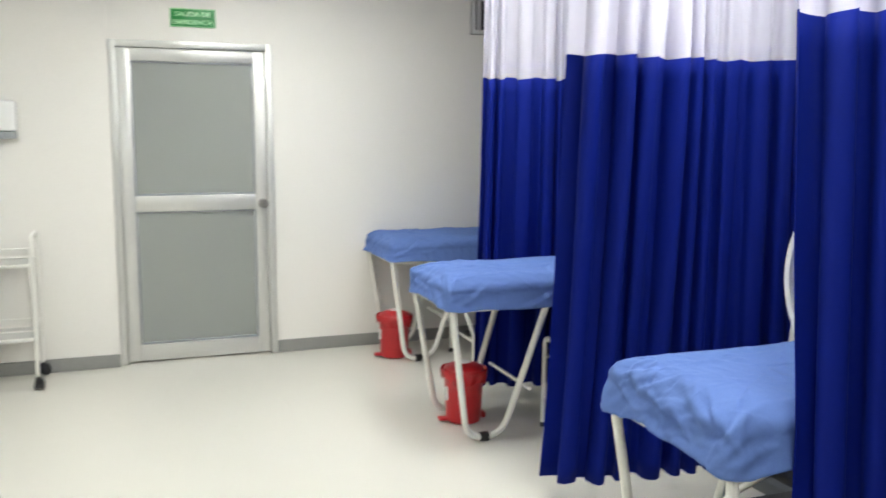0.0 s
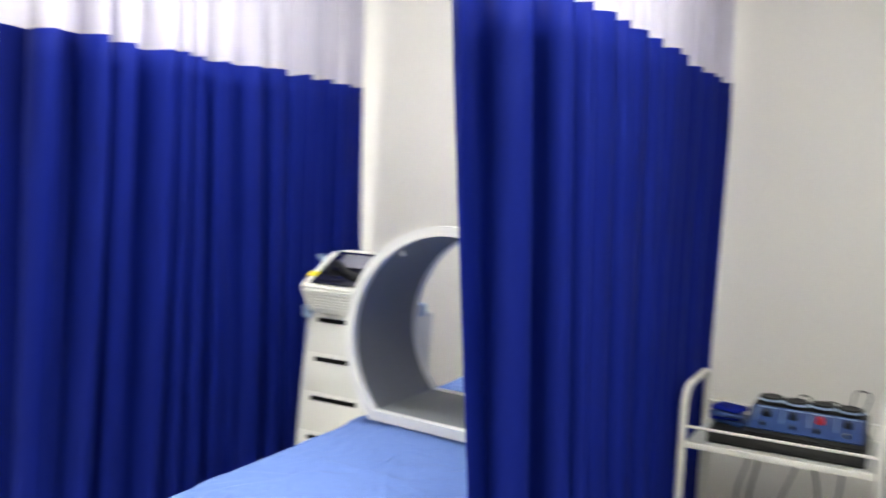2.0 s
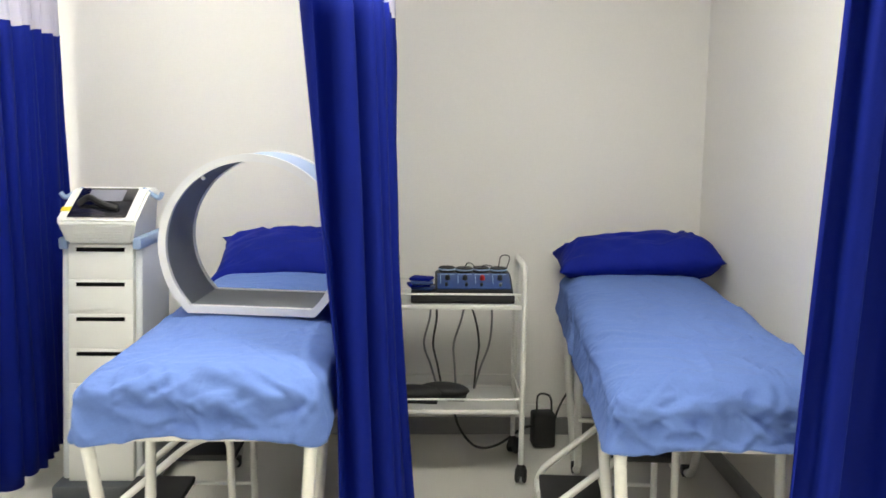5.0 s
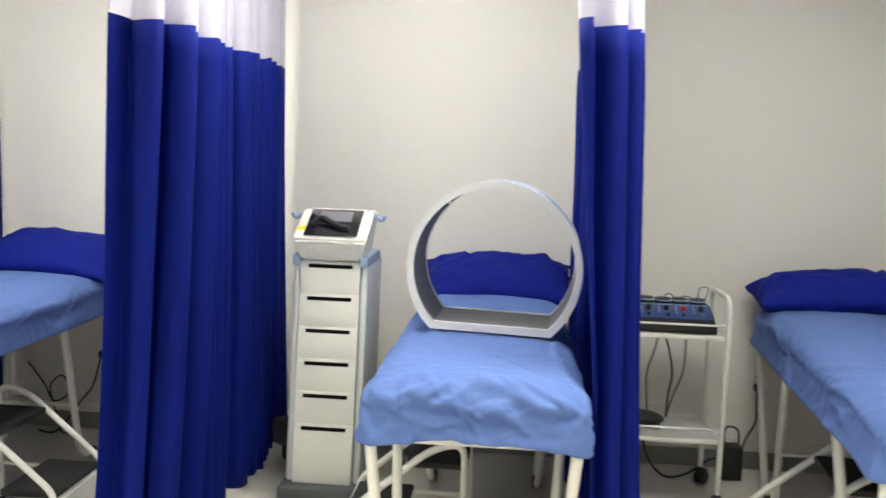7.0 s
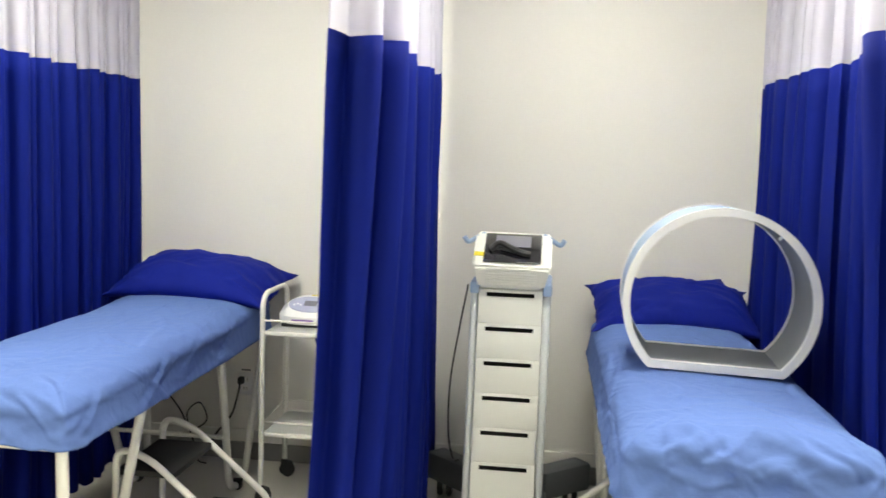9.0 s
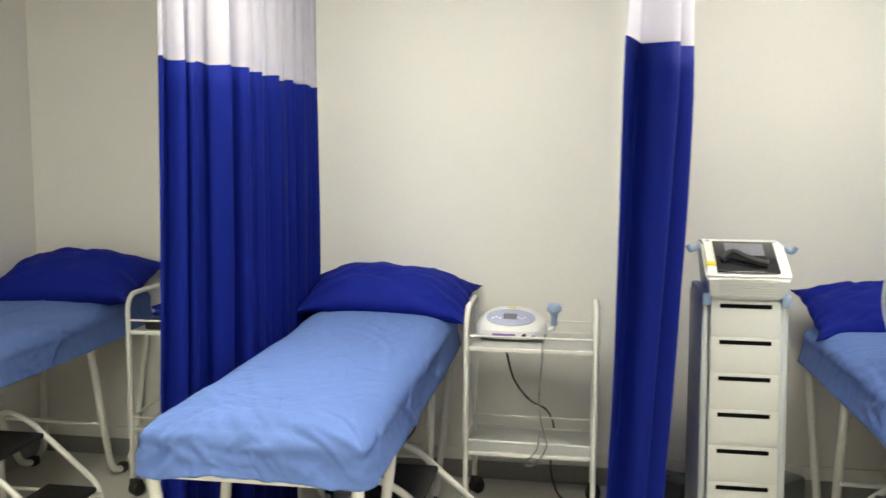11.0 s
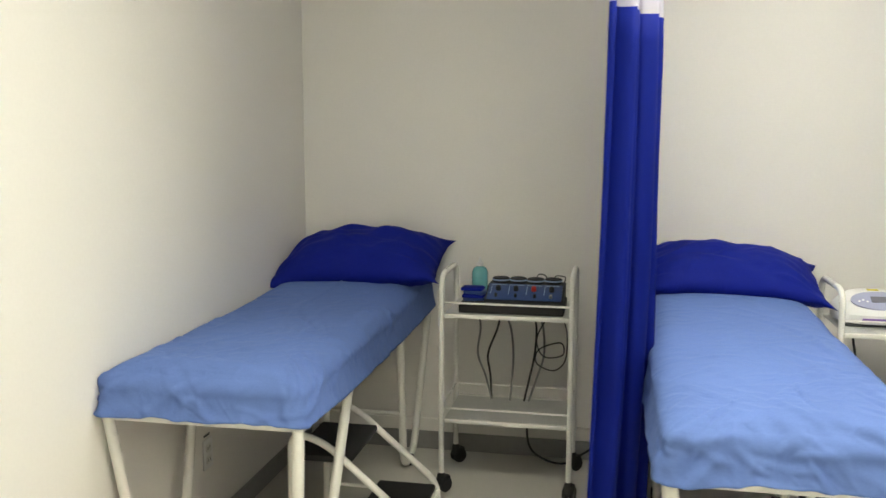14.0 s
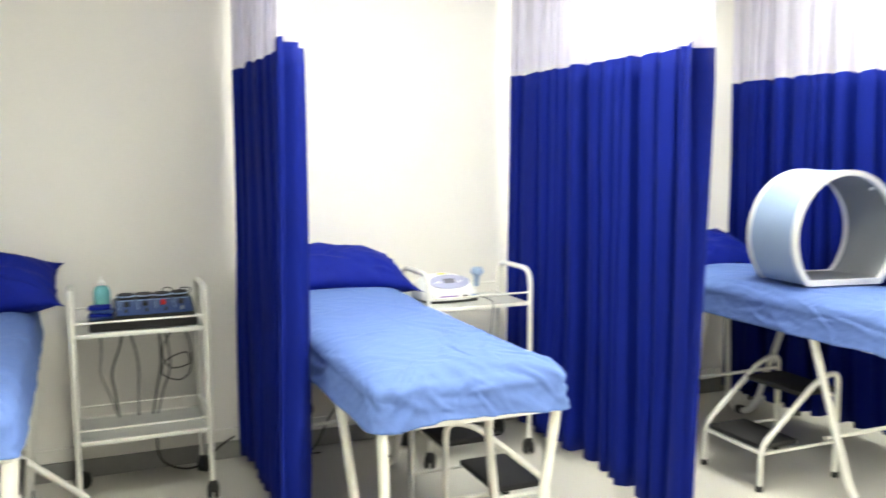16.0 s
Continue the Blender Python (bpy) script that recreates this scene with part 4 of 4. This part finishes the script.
def ultrasound_unit(x, y, z):
    u = thing("ultrasound_unit", pose(x, y, z) @ Matrix.Diagonal((1.18, 1.18, 1.04, 1)), "white domed ultrasound therapy unit with a lavender control face", "therapy device")
    bm, n, rows = bmesh.new(), 40, []
    for hz, sx, sy, dy in ((0.012, 0.118, 0.098, 0), (0.016, 0.126, 0.105, 0), (0.045, 0.128, 0.106, 0.0), (0.07, 0.118, 0.094, 0.008), (0.092, 0.098, 0.074, 0.018), (0.108, 0.07, 0.05, 0.028), (0.115, 0.035, 0.025, 0.034)):
        ring = []
        for i in range(n):
            a = 2 * math.pi * i / n
            c, s = math.cos(a), math.sin(a)
            ring.append(bm.verts.new((sx * math.copysign(abs(c) ** 0.7, c), sy * math.copysign(abs(s) ** 0.7, s) + dy, hz)))
        rows.append(ring)
    for a, b in zip(rows, rows[1:]):
        for i in range(n):
            bm.faces.new((a[i], a[(i + 1) % n], b[(i + 1) % n], b[i]))
    bm.faces.new(rows[0][::-1])
    bm.faces.new(rows[-1])
    body = part("body", bm, WHITEP, u)
    part("foot_plate", boxes((-0.105, -0.085, 0, 0.115, 0.085, 0.013), bevel=0.004), DARKP, u, "dark base")
    m = pose(0, -0.056, 0.0895, 38, 0, 0)
    bm = bmesh.new()
    lathe(bm, [(0, 0), (0.05, 0), (0.05, 0.004), (0.047, 0.006), (0, 0.006)], m @ Matrix.Diagonal((1.72, 0.86, 1, 1)), 36)
    face = part("control_face", bm, surface("lavender_panel", (0.36, 0.38, 0.55), 0.35, grain=40, vary=0.05, bump=0.0), body, "lavender control face")
    bm = box(bmesh.new(), -0.026, -0.012, 0.006, 0.022, 0.016, 0.008, 0.001)
    bm.transform(m)
    part("display", bm, LCD, face, "small grey display")
    for i in range(6):
        k = cyl(bmesh.new(), m @ Matrix.Translation((-0.062 + 0.012 * (i % 3) + (0.088 if i > 2 else 0), -0.008 + 0.006 * (i % 2), 0.006)), 0.0035, 0.002, seg=10)
        part("button", k, WHITEP, face)
    part("sticker", boxes((-0.018, 0.012, 0.1145, 0.014, 0.03, 0.1175)), YELLOW, body, "yellow sticker", False)
    part("front_label", boxes((-0.06, -0.1085, 0.024, 0.02, -0.105, 0.036), bevel=0.001), surface("violet_label", (0.22, 0.12, 0.4), 0.4, bump=0.0), body, "violet label")
    for dx in (0.05, 0.085):
        part("socket", cyl(bmesh.new(), pose(dx, -0.1, 0.03, 90, 0, 0), 0.008, 0.02, seg=12, bevel=0.002), BLUEGREY if dx > 0.06 else RUBBER, body)
    hold = part("probe_holder", tube(bmesh.new(), [(0.11, 0.02, 0.03), (0.150, 0.02, 0.03), (0.150, 0.02, 0.09)], 0.008, 0.015, 8), WHITEP, u)
    probe = part("probe", lathe(bmesh.new(), [(0, 0.05), (0.011, 0.052), (0.012, 0.09), (0.016, 0.105), (0.026, 0.115), (0.027, 0.128), (0.02, 0.14), (0, 0.142)], pose(0.150, 0.018, 0.0, 8, 0, 0), 20), BLUEGREY, u, "pale blue ultrasound probe")


ultrasound_unit(2.395, -0.31, 0.751)
cable("probe_cable", [(2.535, -0.275, 0.80), (2.54, -0.35, 0.775), (2.535, -0.552, 0.77), (2.535, -0.556, 0.70), (2.525, -0.55, 0.55), (2.54, -0.556, 0.44), (2.56, -0.556, 0.36), (2.51, -0.556, 0.28), (2.475, -0.556, 0.285), (2.52, -0.556, 0.345), (2.53, -0.5, 0.40), (2.53, -0.35, 0.325)], 0.0035, GREYCABLE, "grey probe cable looping over the trolley edge")
cable("power_cable", [(2.35, -0.19, 0.735), (2.37, -0.17, 0.62), (2.40, -0.16, 0.52), (2.47, -0.18, 0.44), (2.55, -0.2, 0.40), (2.58, -0.17, 0.30), (2.57, -0.16, 0.12), (2.62, -0.2, 0.006), (2.75, -0.22, 0.006)], 0.005, CABLE, "black power cable hanging behind the trolley")


def step_stool():
    s = thing("step_stool", pose(0, 0, 0), "two-step white tubular footstool with black treads", "step stool", "step stools")
    for y in (-0.18, 0.18):
        fr = part("side_frame", tube(bmesh.new(), [(-0.21, y, 0.006), (-0.205, y, 0.49), (-0.09, y, 0.46), (0.215, y, 0.20), (0.22, y, 0.006)], 0.0125, [0.09, 0.07, 0.05], 10), ENAMEL, s)
        part("side_rail", tube(bmesh.new(), [(-0.208, y, 0.165), (0.218, y, 0.165)], 0.008, seg=8), ENAMEL, s)
        for x in (-0.21, 0.22):
            part("foot_cap", cyl(bmesh.new(), pose(x, y, 0), 0.016, 0.026, seg=12, bevel=0.002), RUBBER, fr, "black foot cap")
    part("cross_rail", tube(bmesh.new(), [(0.218, -0.18, 0.168), (0.218, 0.18, 0.168)], 0.008, seg=8), ENAMEL, s)
    part("cross_rail", tube(bmesh.new(), [(-0.2, -0.18, 0.375), (-0.2, 0.18, 0.375)], 0.008, seg=8), ENAMEL, s)
    for x0, x1, z in ((-0.215, -0.005, 0.385), (0.0, 0.212, 0.176)):
        part("tread", boxes((x0, -0.167, z, x1, 0.167, z + 0.024), bevel=0.007), TREAD, s, "black ribbed tread")
    return s


STOOLS = [(2.19, -1.13, 0), (0.585, -1.04, 0), (3.655, -1.15, 180), (5.10, -1.15, 175)]
proto = step_stool()
proto.matrix_basis = pose(STOOLS[0][0], STOOLS[0][1], 0, 0, 0, STOOLS[0][2])
for x, y, a in STOOLS[1:]:
    copy_thing(proto, pose(x, y, 0, 0, 0, a))


def pedal_bin():
    b = thing("pedal_bin", pose(0, 0, 0), "red plastic pedal bin with a bag folded over its rim", "bin", "red pedal bins")
    part("bucket", lathe(bmesh.new(), [(0, 0.006), (0.082, 0.006), (0.09, 0.012), (0.093, 0.03), (0.104, 0.27), (0.1, 0.275), (0, 0.275)], seg=32), RED, b)
    bm, n, rows = bmesh.new(), 60, []
    for z, r, w in ((0.272, 0.1, 0), (0.29, 0.112, 0.1), (0.293, 0.12, 0.3), (0.285, 0.125, 0.5), (0.262, 0.125, 0.8), (0.242, 0.12, 1.0), (0.225, 0.116, 1.3)):
        row = []
        for i in range(n):
            a = 2 * math.pi * i / n
            k = noise.noise(Vector((math.cos(a) * 4, math.sin(a) * 4, z * 9)))
            e = noise.noise(Vector((math.cos(a) * 1.6, math.sin(a) * 1.6, 3)))
            row.append(bm.verts.new(((r + 0.010 * w * k) * math.cos(a), (r + 0.010 * w * k) * math.sin(a), z + 0.028 * w * e)))
        rows.append(row)
    for p, q in zip(rows, rows[1:]):
        for i in range(n):
            bm.faces.new((p[i], p[(i + 1) % n], q[(i + 1) % n], q[i]))
    part("bag", bm, REDBAG, b, "crumpled red bag")
    part("lid", lathe(bmesh.new(), [(0, 0.325), (0.04, 0.322), (0.085, 0.308), (0.104, 0.294), (0.106, 0.288), (0, 0.288)], seg=32), RED, b)
    part("lid_label", lathe(bmesh.new(), [(0, 0.327), (0.038, 0.3245), (0.036, 0.3225), (0, 0.3225)], seg=24), WHITEP, b, "white label")
    part("pedal", boxes((-0.03, -0.135, 0.014, 0.03, -0.075, 0.026), bevel=0.005), RED, b)
    part("hinge", boxes((-0.03, 0.09, 0.02, 0.03, 0.115, 0.05), bevel=0.006), RED, b)
    part("side_label", boxes((0.02, -0.106, 0.13, 0.045, -0.09, 0.2), bevel=0.004), WHITEP, b, "white sticker")
    return b


proto = pedal_bin()
proto.matrix_basis = pose(1.76, -1.67, 0, 0, 0, -10)
copy_thing(proto, pose(0.375, -1.63, 0, 0, 0, -14))


def outlet(m, label, plug=True):
    o = thing("wall_outlet", m, label, "power outlet", "wall outlets")
    part("plate", boxes((-0.035, -0.007, -0.055, 0.035, -0.001, 0.055), bevel=0.002), WHITEP, o)
    for z in (-0.022, 0.022):
        part("socket", boxes((-0.016, -0.009, z - 0.014, 0.016, -0.0068, z + 0.014), bevel=0.003), BEIGE, o)
        part("slot", boxes((-0.008, -0.0095, z - 0.006, -0.006, -0.0088, z + 0.006), (0.006, -0.0095, z - 0.006, 0.008, -0.0088, z + 0.006)), RUBBER, o, "", False)
    part("printed_mark", boxes((-0.022, -0.003, 0.064, 0.022, -0.0012, 0.071)), DARKP, o, "dark printed mark above", False)
    if plug:
        part("plug", boxes((-0.03, -0.045, 0.004, -0.002, -0.0095, 0.038), bevel=0.006), RUBBER, o, "black plug")


outlet(pose(5.186, 0, 0.385), "white wall outlet with a black plug in it")
outlet(pose(1.974, 0, 0.375), "white wall outlet with a black plug in it")
outlet(pose(0, -1.07, 0.33, 0, 0, 90), "white wall outlet beside the couch", False)


def power_box():
    p = thing("transformer_box", pose(5.03, -0.16, 0, 0, 0, 4), "black transformer box standing on the floor by the wall", "transformer")
    part("case", boxes((-0.052, -0.045, 0.006, 0.052, 0.045, 0.165), bevel=0.012), RUBBER, p)
    for x in (-0.035, 0.035):
        part("foot", cyl(bmesh.new(), pose(x, 0, 0), 0.01, 0.008, seg=10), RUBBER, p)
    part("carry_loop", tube(bmesh.new(), [(-0.03, 0, 0.155), (-0.03, 0, 0.255), (0.035, 0, 0.245), (0.04, 0, 0.155)], 0.005, 0.04, 7), CABLE, p)


power_box()
cable("power_cable", [(5.165, -0.04, 0.41), (5.16, -0.07, 0.33), (5.165, -0.06, 0.25), (5.12, -0.08, 0.17), (5.09, -0.12, 0.11), (5.08, -0.16, 0.06)], 0.005, CABLE, "black power cable from the outlet to the transformer")
cable("power_cable", [(4.60, -0.26, 0.27), (4.64, -0.24, 0.12), (4.72, -0.22, 0.02), (4.82, -0.22, 0.03), (4.93, -0.18, 0.09), (4.985, -0.17, 0.10)], 0.006, CABLE, "black power cable sagging below the trolley")
cable("power_cable", [(1.96, -0.04, 0.40), (1.955, -0.07, 0.33), (1.93, -0.08, 0.24), (1.87, -0.09, 0.16), (1.80, -0.12, 0.05), (1.74, -0.12, 0.006), (1.66, -0.1, 0.006)], 0.005, CABLE, "black power cable hanging from the outlet")
cable("power_cable", [(1.58, -0.05, 0.34), (1.66, -0.05, 0.24), (1.72, -0.06, 0.15), (1.80, -0.06, 0.20), (1.76, -0.05, 0.28), (1.70, -0.06, 0.22), (1.74, -0.07, 0.08), (1.77, -0.09, 0.006), (1.82, -0.12, 0.006)], 0.004, CABLE, "looped black cable under the couch head")
for k, (tx, ty, sx) in enumerate(((4.610, -0.42, 1), (1.0, -0.315, -1))):
    for j, (a, b, c, mat) in enumerate(((-0.10, -0.13, -0.07, GREYCABLE), (-0.08, -0.09, -0.05, CABLE), (0.05, 0.0, 0.01, GREYCABLE), (0.055, 0.11, 0.09, CABLE), (0.16, 0.155, 0.09, GREYCABLE))):
        cable("electrode_lead", [(tx + sx * a, ty + 0.13, 0.726), (tx + sx * (a + b) / 2 + 0.01, ty + 0.145, 0.63), (tx + sx * b, ty + 0.12, 0.52), (tx + sx * (b + c) / 2, ty + 0.13, 0.42), (tx + sx * c, ty + 0.10, 0.322)], 0.0048, mat, "thin electrode lead hanging between the shelves")
cable("electrode_lead", [(1.16, -0.2, 0.72), (1.10, -0.2, 0.60), (1.13, -0.2, 0.52), (1.21, -0.2, 0.53), (1.20, -0.19, 0.58), (1.11, -0.2, 0.55), (1.10, -0.2, 0.49), (1.17, -0.2, 0.46), (1.22, -0.18, 0.50), (1.225, -0.14, 0.60), (1.21, -0.12, 0.66)], 0.003, CABLE, "black electrode lead coiled beside the trolley post")
cable("power_cable", [(1.06, -0.2, 0.285), (1.07, -0.18, 0.12), (1.13, -0.16, 0.05), (1.22, -0.15, 0.03), (1.30, -0.1, 0.06), (1.36, -0.06, 0.09), (1.42, -0.05, 0.12)], 0.005, CABLE, "black power cable trailing along the wall")
cable("power_cable", [(3.06, -0.42, 0.22), (3.03, -0.35, 0.20), (3.0, -0.3, 0.30), (2.99, -0.2, 0.5), (3.02, -0.15, 0.75), (3.06, -0.25, 0.95)], 0.004, CABLE, "black cable behind the treatment tower")


def sandal(m):
    s = thing("slipper", m, "black slipper lying on the lower trolley shelf", "slipper", "pair of black slippers")
    bm = bmesh.new()
    bmesh.ops.create_uvsphere(bm, u_segments=24, v_segments=12, radius=1, matrix=Matrix.Translation((0, 0, 0.033)) @ Matrix.Diagonal((0.052, 0.11, 0.033, 1)))
    for v in bm.verts:
        if v.co.z < 0.02:
            v.co.z = 0.0 if v.co.z < 0.008 else v.co.z
    part("upper", bm, TREAD, s)
    part("sole", boxes((-0.045, -0.095, -0.001, 0.045, 0.095, 0.006), bevel=0.003), RUBBER, s)


sandal(pose(4.445, -0.465, 0.3165, 0, 0, 84))
sandal(pose(4.565, -0.425, 0.3165, 0, 0, 80))


def dispenser():
    d = thing("towel_dispenser", pose(0.05, -4.03, 1.58), "white plastic wall-mounted paper dispenser", "dispenser")
    part("cover", boxes((0.0005, -0.135, -0.07, 0.11, 0.135, 0.11), bevel=0.02), WHITEP, d)
    part("tray", boxes((0.0005, -0.13, -0.115, 0.10, 0.13, -0.0705), bevel=0.012), GREYP, d, "grey lower tray")


dispenser()
